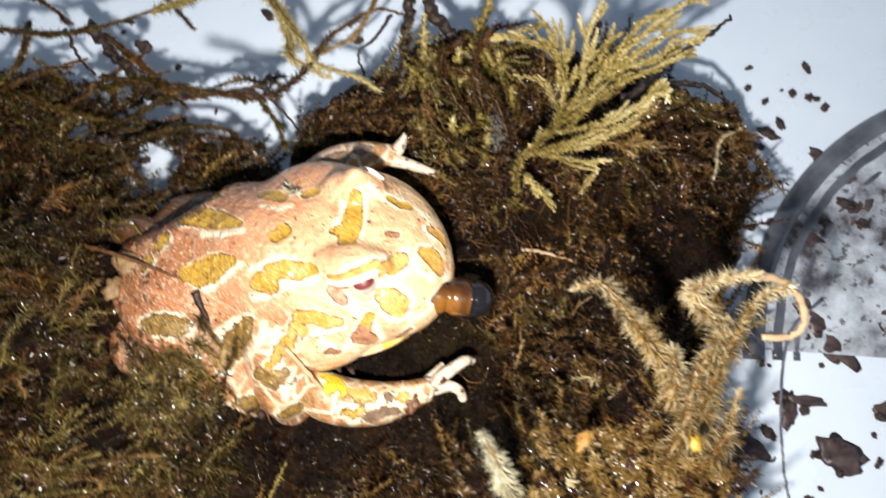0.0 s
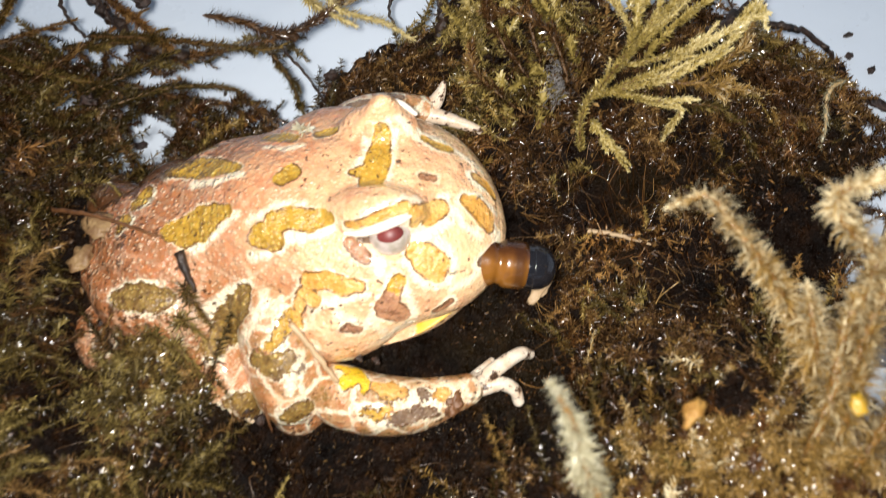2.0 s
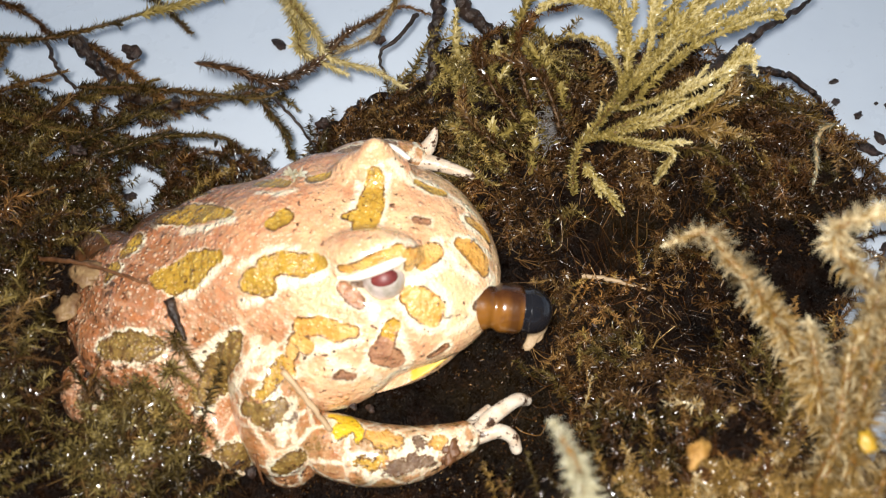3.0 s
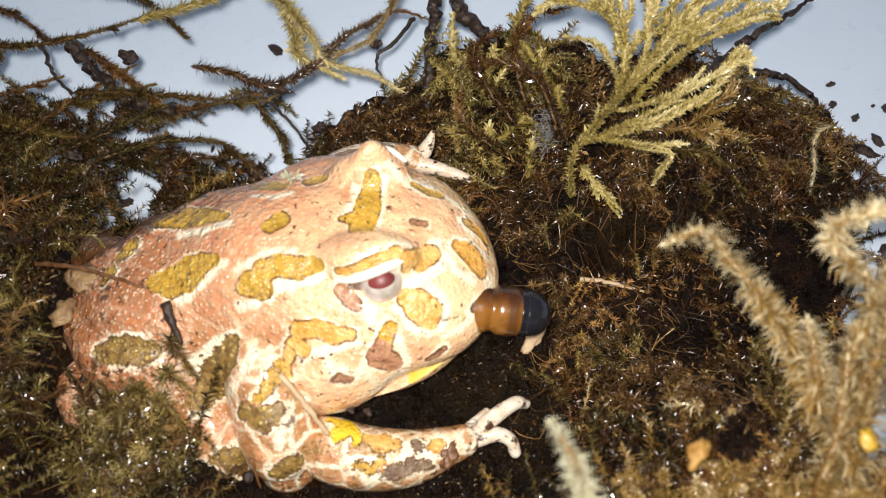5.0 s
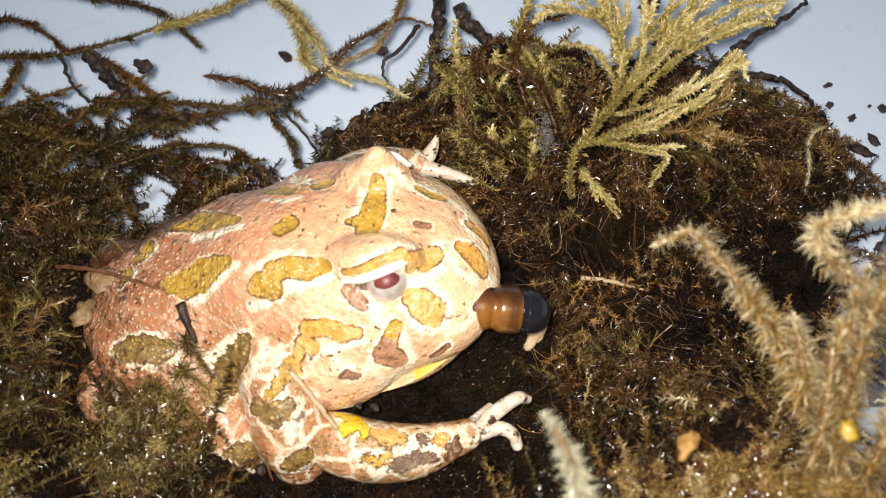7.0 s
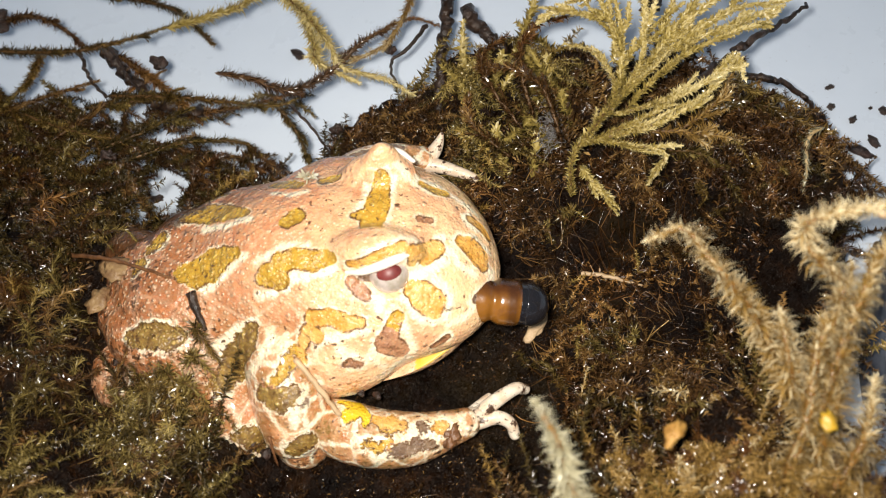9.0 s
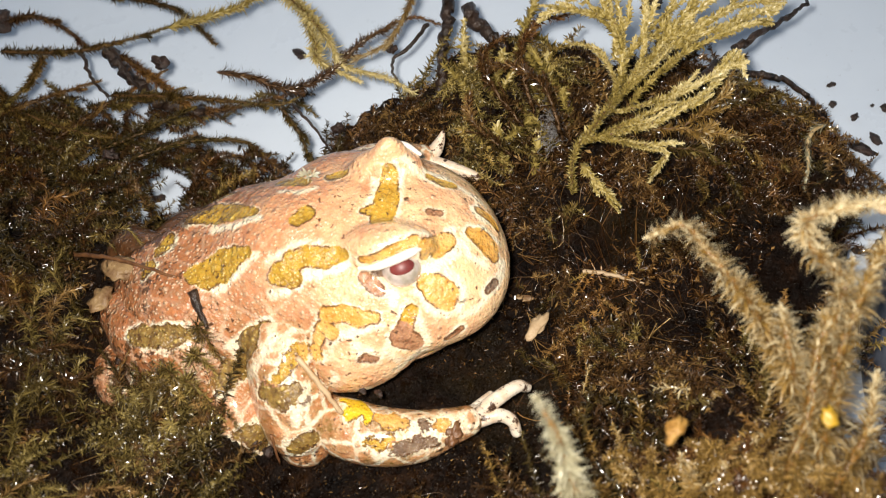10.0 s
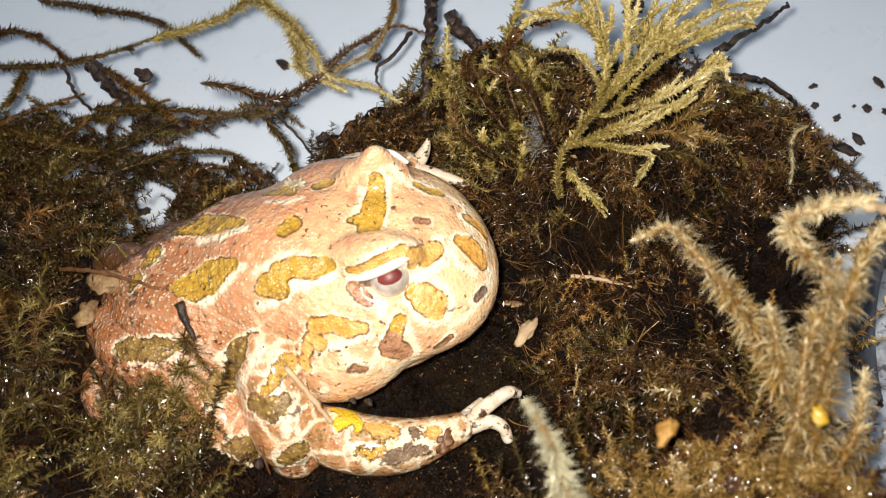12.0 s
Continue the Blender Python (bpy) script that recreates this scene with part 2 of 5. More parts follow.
NEEDLE = plain("brown_needle", (0.10, 0.04, 0.015), (0.22, 0.10, 0.04), 0.4, 900)
CRUMB = plain("soil_crumb", (0.012, 0.008, 0.006), (0.06, 0.03, 0.02), 0.45, 900, 0.9)
FILM = film_material()
SMEAR = plain("wet_dirt_film", (0.03, 0.02, 0.022), (0.11, 0.075, 0.07), 0.3, 400, 0.6)
GREY = plain("grey_moulded_plastic", (0.05, 0.055, 0.07), (0.15, 0.16, 0.19), 0.22, 120, 0.2, coat=0.4)
AMBER = amber_material()
BLACK = plain("black_larva_shell", (0.006, 0.007, 0.010), (0.018, 0.016, 0.018), 0.14, 300, 0.15, coat=0.6)
EYEWHITE = plain("eye_white", (0.62, 0.52, 0.48), (0.34, 0.30, 0.22), 0.12, 500, 0.1, coat=0.6)
PUPIL = plain("red_pupil", (0.20, 0.035, 0.03), (0.10, 0.016, 0.016), 0.45, 500, 0.05)
LIP = plain("yellow_lip", (0.80, 0.46, 0.03), (0.86, 0.60, 0.16), 0.3, 500, 0.2)
YELLOW = plain("yellow_leaf_flake", (0.46, 0.28, 0.02), (0.30, 0.17, 0.02), 0.4, 500, 0.4)
# dark glossy stuff of the beads added to imitate glints on wet moss
GLINT = plain("glint_bead", (0.05, 0.035, 0.02), (0.08, 0.05, 0.02), 0.42, 400, 0.0, coat=1.0)
GLINT.node_tree.nodes["Principled BSDF"].inputs["Coat Roughness"].default_value = 0.42
RIM = plain("white_lid_rim", (0.92, 0.87, 0.78), (0.88, 0.76, 0.60), 0.3, 900, 0.3)
CORE = plain("golden_moss_core", (0.26, 0.13, 0.025), (0.10, 0.045, 0.012), 0.3, 500, 0.8, coat=0.4)
BUD = plain("tan_bud", (0.26, 0.12, 0.02), (0.44, 0.25, 0.06), 0.5, 700, 0.8)
DEAD = plain("dead_leaf", (0.34, 0.22, 0.10), (0.13, 0.06, 0.025), 0.5, 500, 0.7)
WEB = plain("whitish_mould", (0.10, 0.09, 0.085), (0.42, 0.40, 0.39), 0.7, 900, 0.6)


# ---- mesh helpers ----
def mesh_from(name, verts, faces, material, smooth=True):
    """A mesh from arrays of vertices in millimetres and faces."""
    me = bpy.data.meshes.new(name)
    me.from_pydata((np.asarray(verts, float) * MM).tolist(), [], [list(map(int, f)) for f in faces])
    me.materials.append(material)
    if smooth:
        me.polygons.foreach_set("use_smooth", [True] * len(me.polygons))
    me.update()
    return me


def part(name, me, parent, label=""):
    ob = new(name, me)
    ob.parent = parent
    return tagged(ob, label) if label else ob


def thing(name, label, category, group="", at=(0, 0, 0)):
    ob = new(name)
    ob.empty_display_size = 0.005
    ob.location = Vector(at) * MM
    return tagged(ob, label, category, group)


def attribute(me, name, values):
    layer = me.attributes.new(name, "FLOAT", "POINT")
    layer.data.foreach_set("value", np.asarray(values, np.float32))


def curve(points, step):
    """A smooth line through the points (any number of columns), sampled about every step millimetres."""
    p = np.array(points, float)
    p = np.vstack([2 * p[0] - p[1], p, 2 * p[-1] - p[-2]])
    out = []
    for a, b, c, d in zip(p[:-3], p[1:-2], p[2:-1], p[3:]):
        count = max(2, int(np.linalg.norm(c[:3] - b[:3]) / step))
        t = np.linspace(0, 1, count, endpoint=False)[:, None]
        out.append(0.5 * (2 * b + (c - a) * t + (2 * a - 5 * b + 4 * c - d) * t**2 + (3 * b - a - 3 * c + d) * t**3))
    return np.vstack(out + [p[-2:-1]])


def frames(line):
    """Tangent and two normals along a line."""
    t = np.gradient(line, axis=0)
    t /= np.linalg.norm(t, axis=1)[:, None] + 1e-9
    up = np.where(np.abs(t[:, 2:3]) > 0.9, np.array([[1.0, 0, 0]]), np.array([[0, 0, 1.0]]))
    a = np.cross(up, t)
    a /= np.linalg.norm(a, axis=1)[:, None] + 1e-9
    return t, a, np.cross(t, a)


def tube_arrays(line, radii, sides=8, squash=1.0):
    t, a, b = frames(line)
    ang = np.linspace(0, 2 * np.pi, sides, endpoint=False)
    ring = np.cos(ang)[None, :, None] * a[:, None] + squash * np.sin(ang)[None, :, None] * b[:, None]
    verts = (line[:, None] + ring * np.asarray(radii)[:, None, None]).reshape(-1, 3)
    n, faces = len(line), []
    for i in range(n - 1):
        for k in range(sides):
            j = (k + 1) % sides
            faces.append((i * sides + k, i * sides + j, (i + 1) * sides + j, (i + 1) * sides + k))
    faces.append(tuple(reversed(range(sides))))
    faces.append(tuple((n - 1) * sides + k for k in range(sides)))
    return verts, faces


def rounded_tube(points, step=0.5, sides=20, squash=1.0):
    """A limb: columns x, y, z, radius; both ends are closed round."""
    line = curve(points, step)
    p, r = line[:, :3], np.maximum(line[:, 3], 0.2)
    t, _, _ = frames(p)
    k = np.sin(np.linspace(0.1, np.pi / 2, 7))
    head = p[0] - t[0] * r[0] * np.cos(np.linspace(0.1, np.pi / 2, 7))[:, None]
    tail = p[-1] + t[-1] * r[-1] * np.cos(np.linspace(0.1, np.pi / 2, 7))[::-1, None]
    return tube_arrays(np.vstack([head[:-1], p, tail[1:]]), np.r_[r[0] * k[:-1], r, r[-1] * k[::-1][1:]], sides, squash)


def leaves(base, way, side, length, width, lift):
    """Small keeled moss leaves as arrays: four corners and two faces each. lift bends the tip off its way."""
    n = len(base)
    up = np.cross(way, side)
    length, width = np.asarray(length)[:, None], np.asarray(width)[:, None]
    mid = base + way * length * 0.42
    tip = base + way * length + up * (length * np.asarray(lift)[:, None])
    v = np.stack([base, mid + side * width + up * width * 0.45, tip, mid - side * width + up * width * 0.45], 1).reshape(-1, 3)
    i = np.arange(n)[:, None] * 4
    f = np.concatenate([i + [0, 1, 2], i + [0, 2, 3]])
    return v, f


def blades(base, way, side, length, width, bend):
    """Curved keeled leaves: six corners and four faces each, bent along their length towards up."""
    n = len(base)
    up = np.cross(way, side)
    length, width, bend = np.asarray(length)[:, None], np.asarray(width)[:, None], np.asarray(bend)[:, None]
    at = lambda s: base + way * length * (s - 0.35 * bend**2 * s**3) + up * (length * bend * s**2)  # noqa: E731
    low, high = at(0.30), at(0.68)
    v = np.stack([base, low + side * width + up * width * 0.5, low - side * width + up * width * 0.5,
                  high + side * width * 0.7 + up * width * 0.35, high - side * width * 0.7 + up * width * 0.35, at(1.0)], 1).reshape(-1, 3)
    i = np.arange(n)[:, None] * 6
    return v, np.concatenate([i + [0, 1, 2], i + [1, 3, 4], i + [1, 4, 2], i + [3, 5, 4]])


def unit(v):
    return v / (np.linalg.norm(v, axis=-1, keepdims=True) + 1e-9)


def frond_leaves(rng, line, size, spacing=0.4, around=3, angle=50, wide=0.22, taper=True, curl=0.45, stray=17, bent=False):
    """Leaves set round a stem, smaller towards the tip; also how far along each sits, corner by corner."""
    t, a, b = frames(line)
    along = np.r_[0, np.cumsum(np.linalg.norm(np.diff(line, axis=0), axis=1))]
    count = max(3, int(along[-1] / spacing))
    s = np.repeat(np.linspace(0, along[-1], count), around) + rng.uniform(-0.5, 0.5, count * around) * spacing
    s = np.clip(s, 0, along[-1])
    pick = lambda m: np.stack([np.interp(s, along, m[:, k]) for k in range(3)], 1)  # noqa: E731
    p, tt, aa, bb = pick(line), unit(pick(t)), unit(pick(a)), unit(pick(b))
    phi = rng.uniform(0, 2 * np.pi, len(s))
    out = np.cos(phi)[:, None] * aa + np.sin(phi)[:, None] * bb
    ang = np.radians(angle + rng.normal(0, stray, len(s)))[:, None]
    way = unit(tt * np.cos(ang) + out * np.sin(ang))
    side = unit(np.cross(way, out) + rng.normal(0, 0.25, way.shape))
    scale = np.where(taper, 1 - 0.45 * (s / along[-1]) ** 3, 1.0) * rng.uniform(0.55, 1.3, len(s)) * size
    bend = rng.uniform(-curl, 0.1, len(s))
    if bent:
        return (*blades(p, way, side, scale, scale * wide, bend), np.repeat(s / along[-1], 6))
    return (*leaves(p, way, side, scale, scale * wide, bend), np.repeat(s / along[-1], 4))


class Heap:
    """Gathers arrays of many small pieces into one mesh."""

    def __init__(self):
        self.v, self.f, self.tint, self.n = [], [], [], 0

    def put(self, v, f, tint=0.0):
        self.v.append(v)
        self.f.append(np.asarray(f) + self.n)
        self.tint.append(np.full(len(v), 1.0) * tint)
        self.n += len(v)

    def mesh(self, name, material):
        v, f = np.vstack(self.v), np.vstack(self.f)
        me = bpy.data.meshes.new(name)
        me.vertices.add(len(v))
        me.vertices.foreach_set("co", (v * MM).ravel())
        me.loops.add(f.size)
        me.loops.foreach_set("vertex_index", f.ravel())
        me.polygons.add(len(f))
        me.polygons.foreach_set("loop_start", np.arange(len(f)) * 3)
        me.update(calc_edges=True)
        attribute(me, "tint", np.concatenate(self.tint))
        me.materials.append(material)
        return me


# ---- the tub ----
def slab(name, low, high, material, kind="structure", label="", bevel=1.5):
    bm = bmesh.new()
    bmesh.ops.create_cube(bm, size=1.0)
    for v in bm.verts:
        v.co = [MM * (l + (h - l) * (c + 0.5)) for l, h, c in zip(low, high, v.co)]
    bmesh.ops.bevel(bm, geom=bm.edges[:], offset=bevel * MM, segments=2, affect="EDGES")
    me = bpy.data.meshes.new(name)
    bm.to_mesh(me)
    bm.free()
    me.materials.append(material)
    return tagged(new(name, me), label, "tub", kind=kind)


slab("floor", (-200, -140, -4), (200, 220, 0), TUB, label="white plastic tub floor, wet and dirty")
slab("wall_north", (-204, 220, -4), (204, 224, 110), TUB, label="white plastic side of the tub")
slab("wall_south", (-204, -144, -4), (204, -140, 110), TUB, label="white plastic side of the tub")
slab("wall_west", (-204, -140, -4), (-200, 220, 110), TUB, label="white plastic side of the tub")
slab("wall_east", (200, -140, -4), (204, 220, 110), TUB, label="white plastic side of the tub")


def moulding():
    """Three curved ridges, one inside the other, moulded round a corner of the floor."""
    ob = tagged(new("floor_moulding"), "curved grey ridges moulded into the tub floor", "tub", kind="structure")
    for radius, width, height in ((57.8, 2.2, 1.3), (53.2, 1.1, 0.6), (49.5, 0.7, 0.35)):
        ang = np.radians(np.linspace(98, 178, 60))
        line = np.stack([118 + radius * np.cos(ang), 20 + radius * np.sin(ang), 0 * ang + 0.05], 1)
        part("ridge", mesh_from("ridge", *tube_arrays(line, np.full(60, width), 12, height / width), GREY), ob)
    # a film of dirty water inside the ridges, its dark reflection painted grey
    ang, rad = np.meshgrid(np.radians(np.linspace(98, 176, 50)), np.linspace(18, 57.5, 30))
    lift = 0.35 + 0.15 * np.sin(ang * 40) * np.sin(rad)
    v = np.stack([118 + rad * np.cos(ang), 20 + rad * np.sin(ang), lift], -1).reshape(-1, 3)
    f = [(i * 50 + k, i * 50 + k + 1, (i + 1) * 50 + k + 1, (i + 1) * 50 + k) for i in range(29) for k in range(49)]
    part("dirt_and_reflection", mesh_from("dirt_and_reflection", v, f, FILM), ob, "dirty water film on the floor, its dark reflection painted grey")
    return ob


moulding()

# ---- the moss mat ----
OUTLINE = [(-112, 74), (-94, 66), (-80, 58), (-70, 50), (-62, 46), (-50, 46), (-34, 50), (-28, 60), (-25, 67), (-19, 75), (-6, 79), (2, 83), (15, 83), (32, 77),
           (43, 74), (57, 71), (61, 62), (60, 50), (56, 38), (50, 22), (47, 10), (46, -26), (-112, -26)]
HEIGHTS = [(-20, 36, 15), (-6, 13, 12), (4, 20, 9), (-2, 26, 8), (10, 30, 8), (20, 42, 4.5), (30, 42, 6), (8, 63, 14), (17, 52, 16), (10, 72, 17),
           (28, 60, 20), (38, 64, 17), (50, 62, 11), (50, 48, 10), (-63, 28, 29), (-52, 22, 13), (-54, 45, 18), (-30, 60, 11), (-10, 62, 14), (30, 12, 28), (40, 0, 30),
           (12, -2, 30), (-22, 6, 12), (-42, 4, 21), (-64, 6, 25), (42, 34, 4), (43, 22, 14), (-78, 60, 14), (-84, 30, 26), (-44, 14, 21)]


def inside_distance(x, y):
    """Signed distance to the mat's outline, positive inside."""
    p = np.stack([x, y], -1)
    q = np.array(OUTLINE, float)
    best, odd = np.full(x.shape, 1e9), np.zeros(x.shape, bool)
    for a, b in zip(q, np.roll(q, -1, axis=0)):
        ab = b - a
        h = np.clip(((p - a) @ ab) / (ab @ ab), 0, 1)
        best = np.minimum(best, np.linalg.norm(p - a - h[..., None] * ab, axis=-1))
        cross = (a[1] > y) != (b[1] > y)
        odd ^= cross & (x < (b[0] - a[0]) * (y - a[1]) / (b[1] - a[1] + 1e-9) + a[0])
    return np.where(odd, best, -best)


def waves(x, y, seed, scale):
    """Cheap smooth noise from a few random waves."""
    rng = np.random.default_rng(seed)
    out = 0
    for _ in range(14):
        k = rng.normal(0, 1 / scale, 2)
        out = out + np.sin(k[0] * x + k[1] * y + rng.uniform(0, 6.28))
    return out / 3.7


def mat_height(x, y):
    h = np.array(HEIGHTS, float)
    d = (x[..., None] - h[:, 0]) ** 2 + (y[..., None] - h[:, 1]) ** 2
    w = 1 / (d + 25) ** 1.7
    z = (w * h[:, 2]).sum(-1) / w.sum(-1)
    z = z + 1.5 * waves(x, y, 1, 5.0) + 1.0 * waves(x, y, 2, 1.8) + 0.5 * waves(x, y, 3, 0.7)
    edge = inside_distance(x + 1.6 * waves(x, y, 4, 3.0), y + 1.6 * waves(x, y, 5, 3.0))
    return np.where(edge > -1.2, z * np.clip((edge + 1.2) / 3.0, 0, 1) ** 0.5, -1.0), edge


def moss_bed():
    mat = thing("moss_mat", "thick brown wet moss mat with peat on the tub floor", "moss")
    step = 0.7
    xs, ys = np.arange(-112, 63, step), np.arange(-26, 86, step)
    x, y = np.meshgrid(xs, ys)
    z, edge = mat_height(x, y)
    keep = (z[:-1, :-1] > -0.5) & (z[1:, :-1] > -0.5) & (z[:-1, 1:] > -0.5) & (z[1:, 1:] > -0.5)
    i, j = np.where(keep)
    w = len(xs)
    faces = np.stack([i * w + j, i * w + j + 1, (i + 1) * w + j + 1, (i + 1) * w + j], 1)
    rng = np.random.default_rng(4)
    v = np.stack([x, y, np.maximum(z, -0.5)], -1).reshape(-1, 3) + rng.normal(0, 0.16, (x.size, 3))
    used, back = np.unique(faces, return_inverse=True)
    tagged(part("peat", mesh_from("peat", v[used], back.reshape(-1, 4), PEAT), mat, "dark wet peat under the moss"), kind="stuff")

    # shoots all over the mat, leaning together in tufts with dark gaps: hairy and olive to the west, fine and red brown in the middle, tan at the near side
    brown, olive, tan = Heap(), Heap(), Heap()
    count = 7400
    sx, sy = rng.uniform(-106, 62, count), rng.uniform(-24, 92, count)
    sz, edge = mat_height(sx, sy)
    patch, gap, flow = waves(sx, sy, 31, 7.0), waves(sx, sy, 33, 3.2), 2.4 * waves(sx, sy, 41, 6.0)
    for px, py, pz, e, c, g, w in zip(sx, sy, sz, edge, patch, gap, flow):
        if e < 0.3:
            continue
        under = ((px + 25) / 32) ** 2 + ((py - 36) / 17) ** 2 < 1
        chin = -37 < px < 9 and 2 < py < 32
        heel = ((px + 53) / 7) ** 2 + ((py - 21) / 6) ** 2 < 1
        peat = ((px + 62) / 9) ** 2 + ((py - 13) / 6) ** 2 < 1
        twig = 12 < px < 27 and 37.5 < py < 43.5
        hollow = 33 < px < 50 and 26 < py < 50
        if under or heel or chin or (peat and rng.random() < 0.93) or (twig and rng.random() < 0.8) or (hollow and rng.random() < 0.85) or g < -0.3 or (px < -40 and rng.random() < 0.3):
            continue
        # shade inside the tufts goes into tint: darker beside gaps and at shoot bases
        rise, spread = rng.uniform(0.2, 0.7), 0.85
        if px < -26:
            heap, tall, size, wide = (brown if rng.random() < 0.4 else olive), rng.uniform(5, 12), rng.uniform(0.9, 1.6), 0.05
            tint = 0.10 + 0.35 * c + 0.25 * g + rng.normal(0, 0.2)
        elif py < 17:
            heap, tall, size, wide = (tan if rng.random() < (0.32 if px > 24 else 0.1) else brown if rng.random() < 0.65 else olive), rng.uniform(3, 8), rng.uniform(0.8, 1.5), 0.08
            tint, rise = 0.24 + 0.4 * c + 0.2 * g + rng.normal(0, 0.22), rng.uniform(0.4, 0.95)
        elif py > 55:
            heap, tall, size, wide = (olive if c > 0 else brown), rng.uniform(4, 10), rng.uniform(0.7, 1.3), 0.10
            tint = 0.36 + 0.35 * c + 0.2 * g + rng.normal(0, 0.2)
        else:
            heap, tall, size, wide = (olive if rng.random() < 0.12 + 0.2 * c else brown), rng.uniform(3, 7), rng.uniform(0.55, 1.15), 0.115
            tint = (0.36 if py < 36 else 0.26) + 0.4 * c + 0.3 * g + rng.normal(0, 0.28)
        if px < -58 and py > 36:
            tint += 0.04
        if 8 < px < 34 and 34 < py < 50:
            tall *= 0.5
        if px < -45 and py > 52:
            tall *= 0.6
        way = np.array([math.cos(w), math.sin(w)]) * spread + rng.normal(0, 0.45, 2)
        bend = rng.normal(0, 1.3, 3)
        pts = [(px, py, pz - 0.8), (px + way[0] * tall * 0.4 + bend[0] * 0.4, py + way[1] * tall * 0.4 + bend[1] * 0.4, pz + tall * 0.6 * rise),
               (px + way[0] * tall * 0.85 + bend[0], py + way[1] * tall * 0.85 + bend[1], pz + tall * rise + bend[2] * 0.3 - 0.8)]
        v, f, s = frond_leaves(rng, curve(pts, 0.5), size, 0.26 if size > 1 else 0.2, 4, rng.uniform(22, 50), wide, curl=0.9, stray=22, bent=size > 1.45)
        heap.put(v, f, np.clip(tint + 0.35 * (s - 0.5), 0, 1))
    # single plumes that stand out of the mat: long and hairy to the west, shorter and redder in the middle
    planted = 0
    while planted < 260:
        px, py = (rng.uniform(-96, -42), rng.uniform(-8, 46)) if planted < 130 else (rng.uniform(-2, 56), rng.uniform(12, 68))
        pz, e = (float(q[0]) for q in mat_height(np.array([px]), np.array([py])))
        west = px < -40
        if e < 1 or ((px + 25) / 34) ** 2 + ((py - 36) / 18) ** 2 < 1 or ((px + 53) / 8) ** 2 + ((py - 21) / 7) ** 2 < 1 or (px < 9 and not west and py < 32) or (33 < px < 50 and 26 < py < 50) or (10 < px < 29 and 36 < py < 45):
            continue
        planted += 1
        turn, tall = 2.4 * float(waves(np.array([px]), np.array([py]), 41, 6.0)[0]) + rng.normal(0, 0.6), rng.uniform(8, 15) if west else rng.uniform(5, 9)
        way = np.array([math.cos(turn), math.sin(turn)]) * 0.8
        pts = np.array([(px, py, pz - 0.5), (px + way[0] * tall * 0.4, py + way[1] * tall * 0.4, pz + tall * 0.38), (px + way[0] * tall * 0.75, py + way[1] * tall * 0.75, pz + tall * 0.45), (px + way[0] * tall, py + way[1] * tall, pz + tall * 0.3)])
        v, f, s = frond_leaves(rng, curve(pts + rng.normal(0, 0.6, (4, 3)), 0.5), rng.uniform(1.4, 2.1) if west else rng.uniform(0.9, 1.4), 0.2, 5, rng.uniform(20, 36), 0.05 if west else 0.09, curl=1.2, stray=18, bent=True)
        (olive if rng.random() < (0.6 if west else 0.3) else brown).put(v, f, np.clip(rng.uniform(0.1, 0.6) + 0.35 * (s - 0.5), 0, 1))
    # a curly tuft that rises against the frog's hind leg
    for _ in range(190):
        turn, out = rng.uniform(0, 6.28), math.sqrt(rng.uniform(0, 1))
        px, py = -46.5 + 6.2 * out * math.cos(turn), 14.0 + 6.0 * out * math.sin(turn)
        z0, tall = 17 + 2.5 * (1 - out), rng.uniform(4, 8.5)
        lean = rng.normal(0, 0.3, 2) + [0.25 * math.cos(turn), 0.25 * math.sin(turn)]
        pts = np.array([(px, py, z0), (px + lean[0] * tall * 0.4, py + lean[1] * tall * 0.4, z0 + tall * 0.6), (px + lean[0] * tall, py + lean[1] * tall, z0 + tall)])
        v, f, s = frond_leaves(rng, curve(pts + rng.normal(0, 0.3, (3, 3)), 0.5), rng.uniform(1.1, 2.0), 0.26, 4, rng.uniform(22, 45), 0.055, curl=1.2, bent=True)
        (olive if rng.random() < 0.75 else brown).put(v, f, np.clip(rng.normal(0.22, 0.25) + 0.4 * (s - 0.4), 0, 1))
    # fluffy golden brown moss heaped up at the near corner
    for _ in range(260):
        px, py = rng.uniform(14, 44), rng.uniform(-8, 8)
        z0 = float(mat_height(np.array([px]), np.array([py]))[0][0])
        if z0 < 5:
            continue
        tall = rng.uniform(3, 9) * (0.6 if px < 24 else 1.0)
        lean = rng.normal(0, 0.4, 2)
        pts = np.array([(px, py, z0 - 1), (px + lean[0] * tall * 0.4, py + lean[1] * tall * 0.4, z0 + tall * 0.5), (px + lean[0] * tall, py + lean[1] * tall, z0 + tall)])
        v, f, s = frond_leaves(rng, curve(pts + rng.normal(0, 0.4, (3, 3)), 0.5), rng.uniform(1.0, 1.7), 0.16, 5, rng.uniform(20, 40), 0.10, curl=1.1, bent=True)
        (tan if rng.random() < 0.7 else brown).put(v, f, np.clip(rng.normal(-0.12, 0.28) + 0.35 * (s - 0.3), 0, 1))
    # a tangle of strands beyond the mat's far west edge, with windows to the floor between
    windows = ((-66, 74.5, 4.5, 3.2), (-69.5, 64.5, 2.2, 1.7), (-69, 59, 2.0, 0.8), (-55, 68, 6.5, 1.8), (-39, 67.5, 8, 4.6), (-54, 57.5, 4.2, 2.6), (-59, 53.5, 1.2, 1.6), (-44, 83, 14, 8), (-77, 83, 5, 4), (-80, 95, 14, 6), (-62, 84, 7, 5))
    made = 0
